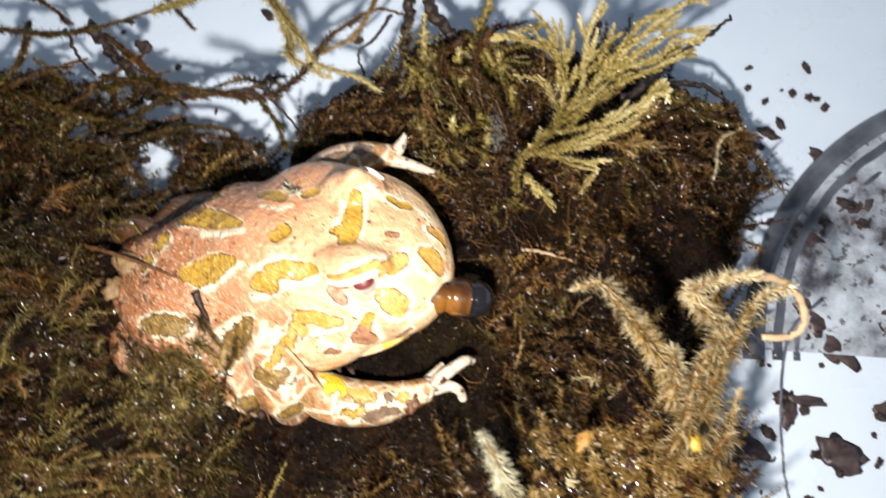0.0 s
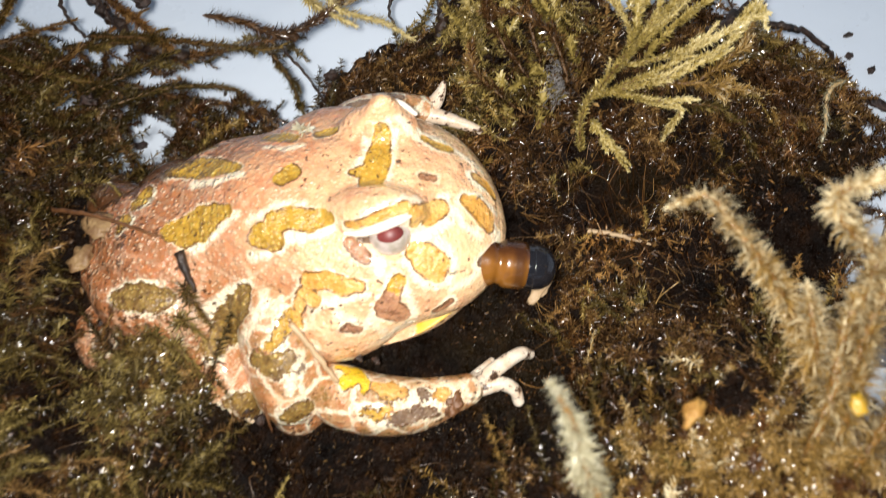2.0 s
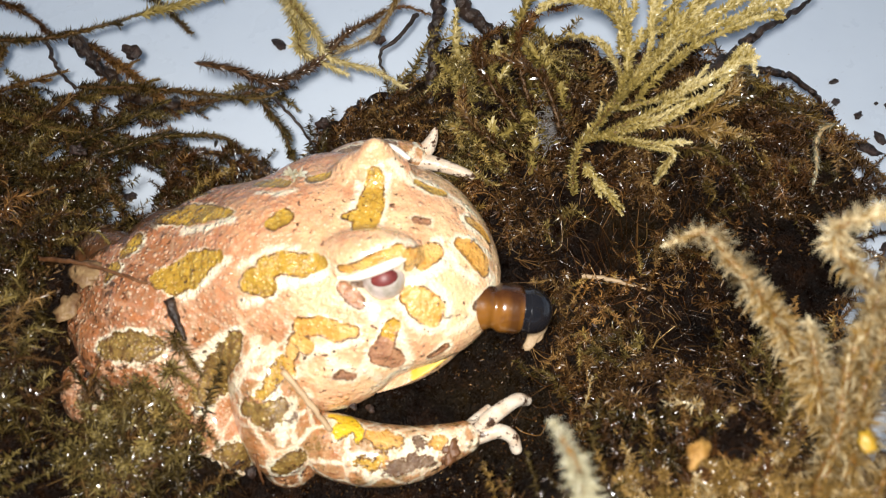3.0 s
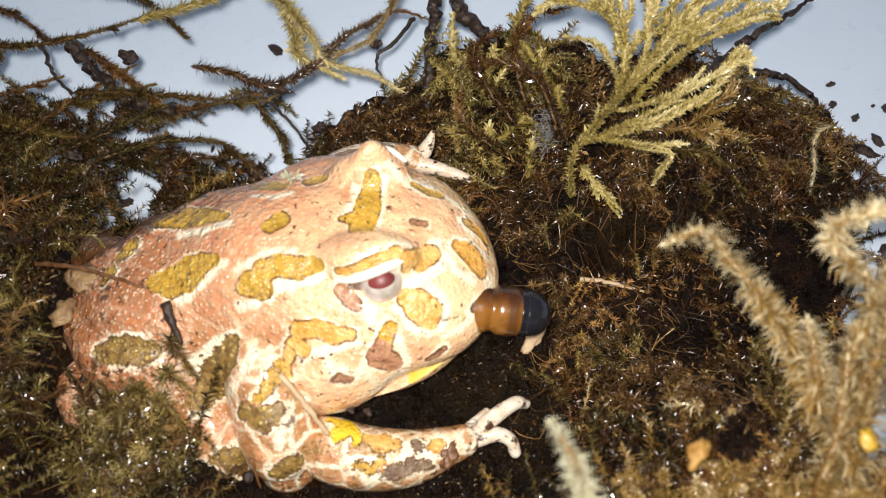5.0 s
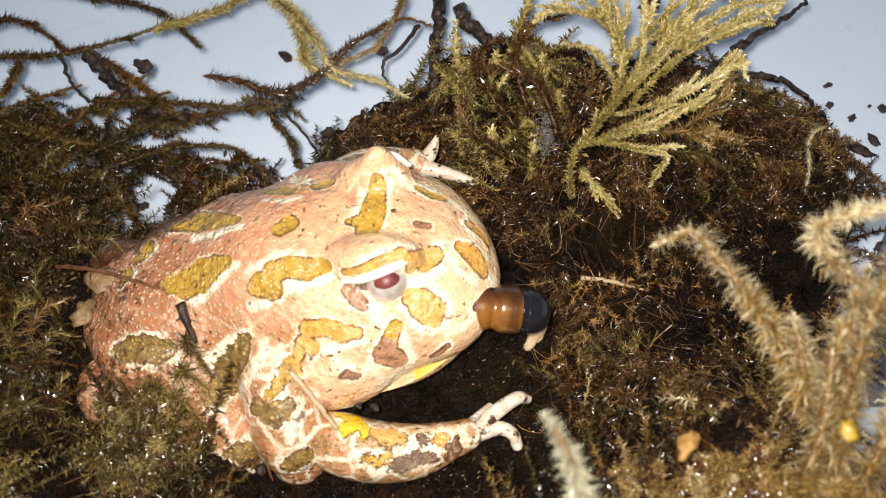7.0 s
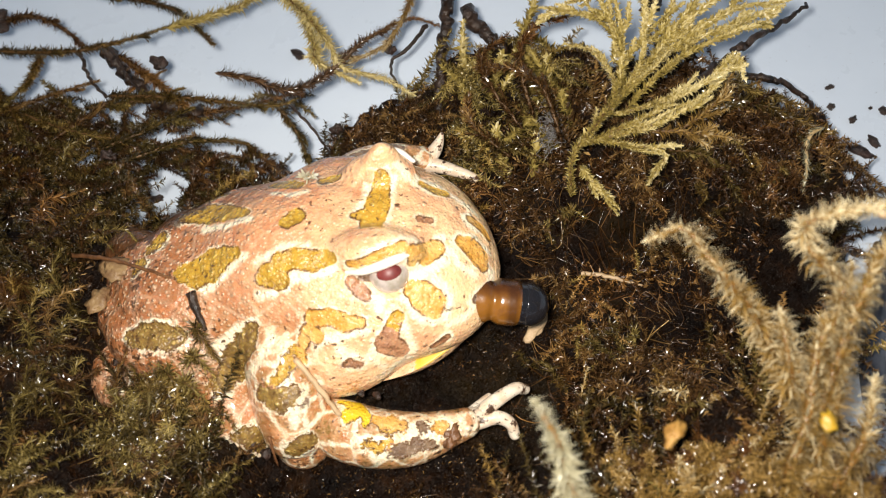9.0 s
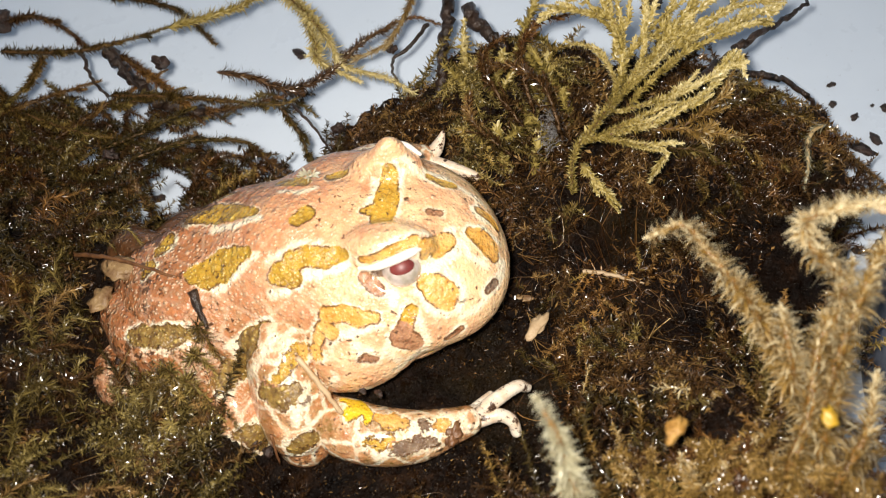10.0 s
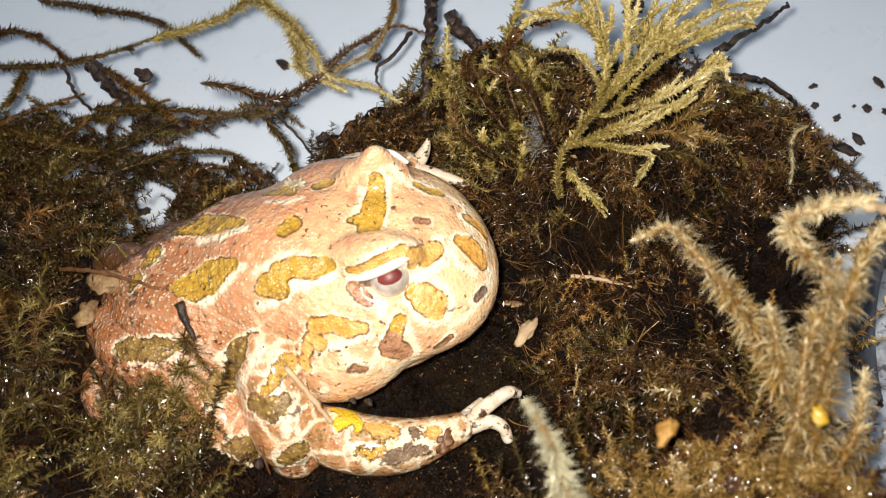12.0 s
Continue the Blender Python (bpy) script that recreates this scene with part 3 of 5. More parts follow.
    while made < 2600:
        px, py = (rng.uniform(-104, -34), rng.uniform(44, 80)) if made % 3 else (rng.uniform(-104, -68), rng.uniform(46, 78))
        turn, length = (rng.normal(0.2, 0.6) if rng.random() < 0.6 else rng.uniform(0, 6.28)), rng.uniform(4, 10)
        z0, way = rng.uniform(9, 14), np.array([math.cos(turn), math.sin(turn)])
        pts = np.array([(px, py, z0), (px + way[0] * length * 0.5, py + way[1] * length * 0.5, z0 + rng.normal(1, 1.2)), (px + way[0] * length, py + way[1] * length, z0 + rng.normal(0, 1.5))])
        line = curve(pts + rng.normal(0, 0.7, (3, 3)), 0.5)
        made += 1
        if any((((line[:, 0] - x) / a) ** 2 + ((line[:, 1] - y) / b) ** 2).min() < 1.35 for x, y, a, b in windows) or (line[:, 1] > 79 + 0.10 * (line[:, 0] + 60)).any() or (line[:, 0] > -30).any():
            continue
        v, f, s = frond_leaves(rng, line, rng.uniform(0.8, 1.3), 0.16, 5, rng.uniform(20, 40), 0.06, curl=0.8, stray=22)
        (olive if rng.random() < 0.45 else brown).put(v, f, np.clip(rng.normal(0.06, 0.2) + 0.25 * s, 0, 1))
    # loose flakes that glint
    n = 46000
    fx, fy = rng.uniform(-104, 60, n), rng.uniform(-22, 84, n)
    fz, edge = mat_height(fx, fy)
    ok = (edge > 0.3) & (waves(fx, fy, 33, 3.2) > -0.35)
    base = np.stack([fx, fy, fz + rng.uniform(-0.2, 0.9, n)], 1)[ok]
    way = unit(rng.normal(0, 1, base.shape) * [1, 1, 0.5])
    side = unit(np.cross(way, rng.normal(0, 1, base.shape)))
    size = rng.uniform(0.3, 1.5, len(base)) * np.where((base[:, 0] > -37) & (base[:, 0] < 9) & (base[:, 1] < 32), 0.5, 1.0)
    brown.put(*leaves(base, way, side, size, size * rng.uniform(0.06, 0.25, len(base)), rng.uniform(-0.4, 0.4, len(base))), np.repeat(np.clip(rng.normal(0.2, 0.3, len(base)), 0, 1), 4))
    # long thin rootlets
    for k in range(1500):
        px, py = (rng.uniform(-100, 58), rng.uniform(-20, 82)) if k < 900 else (rng.uniform(-4, 50), rng.uniform(18, 66))
        if (33 < px < 50 and 24 < py < 52) or ((px + 23) / 29) ** 2 + ((py - 37) / 16) ** 2 < 1 or (-30 < px < 6 and 4 < py < 34):
            continue
        q = np.array([(px, py)]) + np.cumsum(rng.normal(0, 1.7, (4, 2)), axis=0)
        hz, he = mat_height(q[:, 0], q[:, 1])
        if he.min() < 0.5:
            continue
        line = curve(np.column_stack([q, hz + rng.uniform(0.2, 2.2, 4)]), 0.9)
        v, f = tube_arrays(line, np.full(len(line), rng.uniform(0.04, 0.11)), 3)
        tri = np.array([t for q4 in f[:-2] for t in ((q4[0], q4[1], q4[2]), (q4[0], q4[2], q4[3]))])
        brown.put(v, tri, np.clip(rng.normal(0.25, 0.22), 0, 1))
    # tufts of golden moss on the far side of the mat
    gold = Heap()
    for _ in range(20):
        px, py = rng.uniform(-4, 16), rng.uniform(56, 80)
        z0 = float(mat_height(np.array([px]), np.array([py]))[0][0])
        turn = rng.uniform(0.6, 2.8)
        length = rng.uniform(6, 12)
        pts = np.array([(px, py, z0), (px + math.cos(turn) * length * 0.5, py + math.sin(turn) * length * 0.5, z0 + 4), (px + math.cos(turn) * length, py + math.sin(turn) * length, z0 + rng.uniform(2, 6))])
        v, f, s = frond_leaves(rng, curve(pts + rng.normal(0, 0.6, (3, 3)), 0.5), rng.uniform(1.2, 1.7), 0.22, 5, 30, 0.22, curl=0.6)
        gold.put(v, f, np.clip(rng.normal(0.02, 0.2) + 0.3 * s, 0, 1))
    # small flat beads, added so that their highlights stand in for wet-film glints
    beads = Heap()
    bm = bmesh.new()
    bmesh.ops.create_icosphere(bm, subdivisions=1, radius=1.0)
    ball = np.array([v.co[:] for v in bm.verts])
    skin = np.array([[v.index for v in f.verts] for f in bm.faces])
    bm.free()
    bx, by = np.r_[rng.uniform(-100, 58, 4500), rng.uniform(-20, 46, 1500)], np.r_[rng.uniform(-20, 80, 4500), rng.uniform(-4, 34, 1500)]
    bz, be = mat_height(bx, by)
    for px, py, pz, e in zip(bx, by, bz, be):
        if e > 0.5 and not ((px + 25) / 29) ** 2 + ((py - 37) / 16) ** 2 < 1:
            beads.put(ball * rng.uniform(0.05, 0.15) ** 1.15 * rng.uniform(0.6, 1.3, 3) * [1, 1, 0.32] @ np.array(Matrix.Rotation(rng.normal(0, 0.4), 3, (math.cos(px), math.sin(px), 0))) + [px, py, pz + (rng.uniform(0.0, 0.4) if -37 < px < 9 and 2 < py < 32 else rng.uniform(0.0, 2.5))], skin)
    glints = part("glint_bead", beads.mesh("glint_bead", GLINT), mat, "tiny added beads that stand in for glints of wet moss")
    glints.data.polygons.foreach_set("use_smooth", [True] * len(glints.data.polygons))
    tagged(glints, kind="stuff")
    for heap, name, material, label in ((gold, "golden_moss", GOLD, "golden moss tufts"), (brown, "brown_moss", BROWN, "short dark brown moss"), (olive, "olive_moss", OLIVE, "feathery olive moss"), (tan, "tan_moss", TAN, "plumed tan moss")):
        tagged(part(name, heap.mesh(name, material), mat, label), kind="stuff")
    return tagged(mat, kind="stuff")


moss_bed()


# ---- single moss fronds and strands ----
def frond(name, points, material, stem, label, group, size=1.9, spacing=0.32, around=3, angle=42, wide=0.24, thick=0.35, seed=0, curl=0.45, fade=0.45, stray=17, sides=0, reach=6.0, tone=(0.05, 0.65), tips=0.25):
    """A moss frond: a stem with curved leaves all round, and, where sides is given, that many side shoots of about that reach."""
    rng = np.random.default_rng(seed)
    top = thing(name, label, "moss", group, points[0])
    path = np.array(points, float) - np.array(points[0], float)
    path[1:-1] += rng.normal(0, 0.5, path[1:-1].shape)
    line = curve(path, 0.5)
    line = line + rng.normal(0, 0.05, line.shape)
    r = np.linspace(thick, thick * 0.35, len(line))
    r = r * np.clip(np.minimum(np.arange(len(line)), np.arange(len(line))[::-1]) / 5 + 0.15, 0, 1)
    part("stem", mesh_from("stem", *tube_arrays(line, r, 6), stem), top)
    heap = Heap()
    tint = rng.uniform(*tone)
    v, f, s = frond_leaves(rng, line, size, spacing, around, angle, wide, curl=curl, stray=stray, bent=True)
    along = lambda count: np.tile([-tips, -0.5 * tips, -0.5 * tips, 0.3 * tips, 0.3 * tips, tips], count // 6)  # noqa: E731
    # shade at the frond's base is put into tint; leaf tips run paler
    heap.put(v, f, np.clip(tint + fade * (s - 0.35) + along(len(s)), 0, 1))
    t, a, b = frames(line)
    for k in range(sides):
        i = int(len(line) * (0.15 + 0.75 * (k + rng.uniform(0.2, 0.8)) / sides))
        out = a[i] * (1 if k % 2 else -1) * rng.uniform(0.5, 1.0) + b[i] * rng.normal(0, 0.4)
        length = reach * rng.uniform(0.5, 1.1) * (1 - 0.5 * i / len(line))
        mid = line[i] + (t[i] * 0.85 + out * 0.38) * length * 0.5
        shoot = curve([line[i], mid, mid + (t[i] * 1.0 + out * rng.uniform(-0.05, 0.3)) * length * 0.5 + rng.normal(0, 0.3, 3)], 0.5)
        v, f, s = frond_leaves(rng, shoot, size * rng.uniform(0.7, 0.95), spacing, around, angle, wide, curl=curl, stray=stray, bent=True)
        heap.put(v, f, np.clip(tint + rng.normal(0, 0.12) + fade * (s - 0.35) + along(len(s)), 0, 1))
    part("foliage", heap.mesh("foliage", material), top)
    return top


FAN = [
    [(13, 49, 20), (14, 53, 26), (19, 59, 32), (16, 63, 36), (12, 64, 38)],
    [(14, 54, 26), (19, 58, 34), (20, 65, 36), (20, 75, 36)],
    [(15, 54, 27), (21, 54, 30), (27, 57, 32), (31, 61, 34)],
    [(17, 54, 28), (23, 53, 28), (27, 51, 28), (25, 49, 26)],
    [(14, 51, 26), (17, 49, 22), (20, 47, 20)],
    [(19, 58, 32), (27, 64, 34), (36, 69, 34), (46, 75, 32)],
    [(20, 60, 33), (29, 66, 35), (38, 73, 34), (47, 76, 32)],
    [(19, 57, 30), (28, 59, 33), (36, 64, 32), (39, 63, 30)],
]
FAN_MORE = [
    [(20, 66, 36), (17, 69, 36), (13, 71, 36), (9, 73, 34)],
    [(19, 62, 36), (19, 66, 36), (18, 73, 37), (15, 72, 37)],
    [(20, 59, 33), (21, 64, 34), (26, 68, 36), (29, 74, 36)],
    [(20, 58, 33), (26, 65, 36), (33, 73, 36), (38, 78, 34)],
    [(21, 57, 32), (28, 62, 35), (36, 67, 35), (43, 71, 33)],
    [(18, 56, 31), (22, 62, 36), (25, 70, 38), (27, 78, 37)],
    [(22, 60, 34), (31, 69, 37), (41, 78, 35), (46, 80, 33)],
    [(16, 54, 28), (25, 56, 31), (33, 60, 32), (38, 66, 32)],
]
for k, line in enumerate(FAN + FAN_MORE):
    frond("moss_frond", line, GOLD, STEM, "golden green feathery moss frond on the mat", "golden moss fan", 1.1, 0.11, 7, 25, 0.17, 0.22, 100 + k, 0.6, 0.45, 12, 5 if k > 4 else 3, 8.0, (0.1, 0.5), 0.35)
for k, line in enumerate([
    [(30, 58, 24), (37, 62, 26), (38, 66, 28)],
    [(33, 61, 24), (43, 65, 20), (52, 65, 16), (58, 65, 12)],
    [(24, 57, 26), (32, 58, 25), (40, 58, 20), (44, 54, 16)],
    [(28, 62, 26), (38, 66, 24), (47, 68, 19), (53, 68, 15)],
    [(26, 55, 24), (34, 55, 22), (39, 51, 18)],
    [(6, 62, 20), (2, 68, 24), (0, 74, 24), (4, 78, 24)],
    [(8, 64, 20), (6, 71, 26), (9, 77, 27), (15, 80, 26)],
    [(4, 58, 18), (-1, 62, 21), (-3, 68, 20)],
    [(12, 58, 22), (9, 65, 26), (4, 70, 26), (-1, 73, 22)],
]):
    frond("moss_frond", line, TAN if k in (0, 2) else BROWN if k > 4 else OLIVE, STEM, "brownish feathery moss frond at the mat's edge", "brown moss fronds", 1.5, 0.16, 5, 32, 0.09, 0.35, 140 + k, 0.9, 0.5, 18, 5, 6.0, (0.0, 0.35))
frond("moss_strand", [(54, 62, 18), (52, 60, 18), (51, 56, 16), (51, 54, 12)], PALE, PALE_STEM, "bleached moss strand hanging over the mat's edge", "", 1.3, 0.16, 5, 20, 0.12, 0.4, 160, 0.5, 0.4, 12)

STRANDS = [
    ([(-86, 82, 20), (-72, 80, 22), (-62, 81, 22), (-53, 85, 22)], OLIVE),
    ([(-55, 84, 22), (-45, 89, 22), (-37, 89, 24), (-31, 84, 26), (-26, 76, 26), (-23, 73, 24), (-16, 70, 23), (-12, 69, 21)], GOLD),
    ([(-31, 85, 26), (-29, 78, 25), (-27, 74, 24), (-21, 71, 22)], GOLD),
    ([(-80, 99, 18), (-65, 95, 18), (-56, 91, 18), (-47, 82, 20)], OLIVE),
    ([(-39, 61, 38), (-35, 62, 34), (-31, 64, 30), (-25, 70, 26), (-21, 80, 22), (-13, 85, 20), (-8, 86, 18)], BROWN),
    ([(-89, 90, 18), (-81, 88, 20), (-76, 87, 20), (-71, 84, 18)], BROWN),
    ([(-65, 73, 18), (-51, 70, 20), (-35, 67, 22), (-31, 68, 22)], OLIVE),
]
STRANDS_MORE = [
    ([(-56, 66, 13), (-48, 64, 13), (-42, 63, 13), (-38, 60, 13)], BROWN),
    ([(-70, 75, 13), (-66, 71, 13), (-66, 62, 13), (-61, 57, 13), (-57, 55, 13)], BROWN),
    ([(-63, 75, 14), (-63, 70, 14), (-58, 66, 14), (-53, 63, 13)], BROWN),
    ([(-56, 72, 17), (-49, 69.5, 17), (-40, 70, 18), (-33, 71, 19)], BROWN),
    ([(-36, 70, 20), (-31, 65, 18), (-29, 59, 16)], OLIVE),
    ([(-59, 58, 20), (-50, 63, 18), (-41, 62, 18), (-37, 60, 18)], OLIVE),
    ([(-73, 64, 18), (-66, 71, 18), (-60, 76, 18), (-56, 78, 18)], BROWN),
    ([(-65, 82, 18), (-60, 77, 18), (-50, 69, 20)], BROWN),
    ([(-12, 92, 24), (-13, 86, 23), (-17, 81, 21), (-24, 76, 20)], TAN),
    ([(-70, 72, 16), (-60, 70, 18), (-52, 74, 18)], OLIVE),
    ([(-88, 78, 16), (-82, 72, 18), (-78, 64, 18)], OLIVE),
    ([(-80, 86, 16), (-80, 78, 18), (-84, 70, 18)], OLIVE),
    ([(-64, 62, 18), (-57, 65, 18), (-50, 69, 19)], OLIVE),
    ([(-80, 70, 18), (-70, 66, 18), (-60, 64, 17)], OLIVE),
    ([(-88, 68, 18), (-78, 74, 17), (-68, 77, 17)], BROWN),
]
for k, (line, material) in enumerate(STRANDS + STRANDS_MORE):
    frond("moss_strand", line, material, STEM, "long wiry moss strand stretched above the white floor", "moss strands", 2.0 if material is GOLD else 1.5, 0.09, 7, 19 if material is GOLD else 17, 0.07, 0.34, 200 + k, 0.75, 0.55, 13, 0 if material is GOLD else 3, 5.0, (0.35, 0.7) if material is GOLD else (-0.1, 0.4))

NEAR = [
    ([(39, 10.5, 30), (35, 14.5, 38), (31, 18, 44), (28, 21.5, 47.5), (25, 24.5, 49.5), (22, 26.4, 50.5), (19, 26, 49.5)], TAN),
    ([(33, 1, 36), (35, 8, 42), (37, 14, 46), (39, 20, 48), (36, 24, 51), (37, 25, 54), (43, 27, 54)], TAN),
    ([(35, 10, 38), (34, 14, 44), (33, 18, 46)], TAN),
    ([(11, -4, 40), (9, -0.5, 46), (7, 2.5, 51), (5, 5.2, 55)], PALE),
    ([(36, 6, 38), (38, 10, 42), (40, 17, 48), (44, 24, 50), (49, 26, 50)], TAN),
    ([(38, 0, 34), (41, 6, 38), (44, 12, 40)], TAN),
    ([(37, 3, 34), (39, 9, 41), (41.5, 15, 45), (43, 20, 47)], TAN),
    ([(38, 6, 34), (38, 12, 42), (38.5, 17, 47), (39.5, 21, 51)], TAN),
]
for k, (line, material) in enumerate(NEAR):
    frond("moss_frond", line, material, CORE, "tall tan plumed moss frond rising from the mat", "tall moss fronds", 1.7 if material is PALE else 2.2, 0.10, 8, 20, 0.075, 0.7, 300 + k, 1.3, 0.6, 12, 0, 6.0, (-0.1, 0.0) if material is PALE else (0.15, 0.42), 0.45)


# ---- twigs, crumbs and litter ----
def stick(name, points, radius, material, label, category="twig", group="", tip=0.5, sides=8, rough=0.12, seed=1):
    rng = np.random.default_rng(seed)
    origin = np.array(points[0], float)
    line = curve(np.array(points, float) - origin, 0.6)
    line = line + rng.normal(0, rough * radius, line.shape)
    r = np.linspace(radius, radius * tip, len(line)) * rng.uniform(0.85, 1.15, len(line))
    ob = new(name, mesh_from(name, *tube_arrays(line, r, sides), material))
    ob.location = Vector(points[0]) * MM
    return tagged(ob, label, category, group)


def crumb(name, at, size, material, label, category, group="", seed=0, flat=0.6, uneven=0.2):
    """An uneven lump, resting at the given place."""
    rng = np.random.default_rng(seed)
    bm = bmesh.new()
    bmesh.ops.create_icosphere(bm, subdivisions=3, radius=1.0)
    axes = np.array(size, float) if hasattr(size, "__len__") else size * rng.uniform(0.7, 1.2, 3) * [1, 1, flat]
    wave = rng.normal(0, 1.7, (6, 3))
    for v in bm.verts:
        c = np.array(v.co)
        s = 1 + uneven * np.sin(wave @ c * 2.6 + np.arange(6)).sum() * 0.8 + rng.normal(0, 0.05)
        s = max(s, 0.25)
        v.co = Vector(c * s * axes * MM)
    me = bpy.data.meshes.new(name)
    bm.to_mesh(me)
    bm.free()
    me.materials.append(material)
    me.polygons.foreach_set("use_smooth", [True] * len(me.polygons))
    ob = new(name, me)
    ob.location = Vector(at) * MM
    ob.rotation_euler = (0, 0, rng.uniform(0, 6.28))
    return tagged(ob, label, category, group)


stick("twig", [(13.8, 42.2, 7.6), (19, 41.6, 7.4), (25.5, 39.8, 6.6)], 0.42, STRAW, "short pale dry twig lying on the moss")
stick("twig", [(32, 64, 27), (42, 73, 26), (47, 77, 25), (53, 82, 24)], 0.8, BARK, "dark wet twig under the golden moss fan", tip=0.35, rough=0.3, seed=2)
stick("twig", [(40, 70, 22), (49, 71, 18), (54, 70, 14), (57, 69, 9)], 0.6, BARK, "thin dark root arching to the floor", tip=0.6, rough=0.3, seed=3)
stick("twig", [(-6, 96, 20), (-7, 81, 18), (-8, 70, 14)], 1.0, BARK, "dark upright moss root over the floor", tip=0.8, rough=0.35, seed=4)
stick("twig", [(-3, 87, 20), (0, 83, 20), (4, 79, 19)], 1.4, BARK, "stubby dark piece of bark in the moss", tip=0.6, rough=0.3, seed=5)
stick("twig", [(-10, 85, 19), (-13, 80, 19), (-16, 78, 18), (-15, 74, 16)], 0.4, BARK, "thin dark forked root tip", tip=0.5, rough=0.3, seed=6)
stick("twig", [(-33, 69, 20), (-29, 65, 19), (-26, 62, 14)], 0.3, BARK, "thin dark root by the frog's back", tip=0.5, rough=0.3, seed=7)
stick("twig", [(-68, 84, 17), (-61, 76, 17), (-54, 71, 17), (-48, 69, 17)], 1.15, BARK, "dark frayed root slanting through moss strands", tip=0.7, rough=0.4, seed=13)
stick("twig", [(-72, 83, 18), (-69, 77, 17), (-66, 74, 16)], 0.35, BARK, "thin dark root among moss strands", tip=0.8, rough=0.4, seed=14)
stick("twig", [(-66, 83, 19), (-62, 77, 18), (-58, 72, 18)], 0.35, BARK, "thin dark root among moss strands", tip=0.5, seed=8)
stick("fibre", [(73, 33, 3.5), (67, 27, 2.0), (64.5, 15, 0.8), (64, 1, 0.5), (65, -8, 0.5)], 0.3, GREY, "thin grey fibre lying on the floor", "fibre", tip=0.8, seed=10)
stick("dry_tendril", [(43, 27, 53), (48, 27, 50), (52, 25, 46), (53, 22, 44), (51, 20, 43), (47, 20, 43)], 0.7, STRAW, "pale curled dry moss tendril", "moss", tip=0.7, seed=11)
for k, (at, size) in enumerate([((-56, 78, 20), (1.0, 1.5, 0.9)), ((26, 75, 33), (1.7, 1.0, 1.0)), ((-89, 90, 19), (2.2, 3.0, 1.6)), ((-62, 60, 19), (1.1, 0.9, 0.8)),
                                ((-16, 80, 19), (0.8, 0.6, 0.6)), ((-25, 66, 16), (1.0, 0.9, 0.9))]):
    crumb("peat_lump", at, size, CRUMB, "black wet peat lump caught in the moss", "peat", "peat lumps", 20 + k)
crumb("leaf_flake", (34.2, 4.4, 50.6), (1.1, 0.75, 0.35), YELLOW, "small yellow leaf flake on a moss frond", "leaf", seed=31, uneven=0.16)
mould_rng = np.random.default_rng(32)
mould = Heap()
for _ in range(130):
    at = mould_rng.normal(0, 1, 3) * [0.7, 2.2, 0.5]
    line = curve(at + np.cumsum(mould_rng.normal(0, 0.45, (4, 3)), axis=0), 0.3)
    v, f = tube_arrays(line, np.full(len(line), mould_rng.uniform(0.03, 0.07)), 3)
    mould.put(v, np.array([t for q4 in f[:-2] for t in ((q4[0], q4[1], q4[2]), (q4[0], q4[2], q4[3]))]))
web = new("mould_patch", mould.mesh("mould_patch", WEB))
web.location = Vector((10.5, 63, 18.6)) * MM
tagged(web, "whitish threads of mould on dark peat", "mould")
for k, (at, size) in enumerate([((62, 66, 1.4), (2.6, 1.2, 0.8)), ((66.5, 68.5, 0.7), (2.2, 0.9, 0.6)), ((69.5, 70.5, 0.6), (1.3, 0.7, 0.5)), ((65, 65.5, 0.5), (0.9, 0.7, 0.5)),
                                ((57.9, 77.3, 0.4), (0.6, 0.4, 0.4)), ((63.4, 78.4, 0.5), (0.9, 0.6, 0.5)), ((66.8, 75.4, 0.5), (0.8, 0.6, 0.4)), ((70.5, 78, 0.3), (0.4, 0.3, 0.3)), ((76, 83, 0.6), (1.4, 0.6, 0.5))]):
    crumb("soil_crumb", at, size, CRUMB, "dark soil crumb on the white floor", "soil", "soil crumbs", 40 + k, uneven=0.12)

for k, (at, size) in enumerate([((20, 5, 44.5), (0.8, 1.5, 0.8))]):
    crumb("moss_bud", at, size, BUD, "rounded tan moss bud among the shoots", "moss", "moss buds", 80 + k, uneven=0.14)
for k, (at, size, material) in enumerate([((7, 31, 11), (1.1, 2.5, 0.5), STRAW), ((5, 36, 11), (0.6, 1.8, 0.3), DEAD),
                                          ((-53, 35, 27), (2.6, 1.8, 0.5), DEAD), ((-56, 31, 25), (2.0, 1.5, 0.6), DEAD)]):
    crumb("leaf_flake", at, size, material, "small dead leaf scrap lying on the moss", "leaf", "leaf scraps", 90 + k, uneven=0.12)

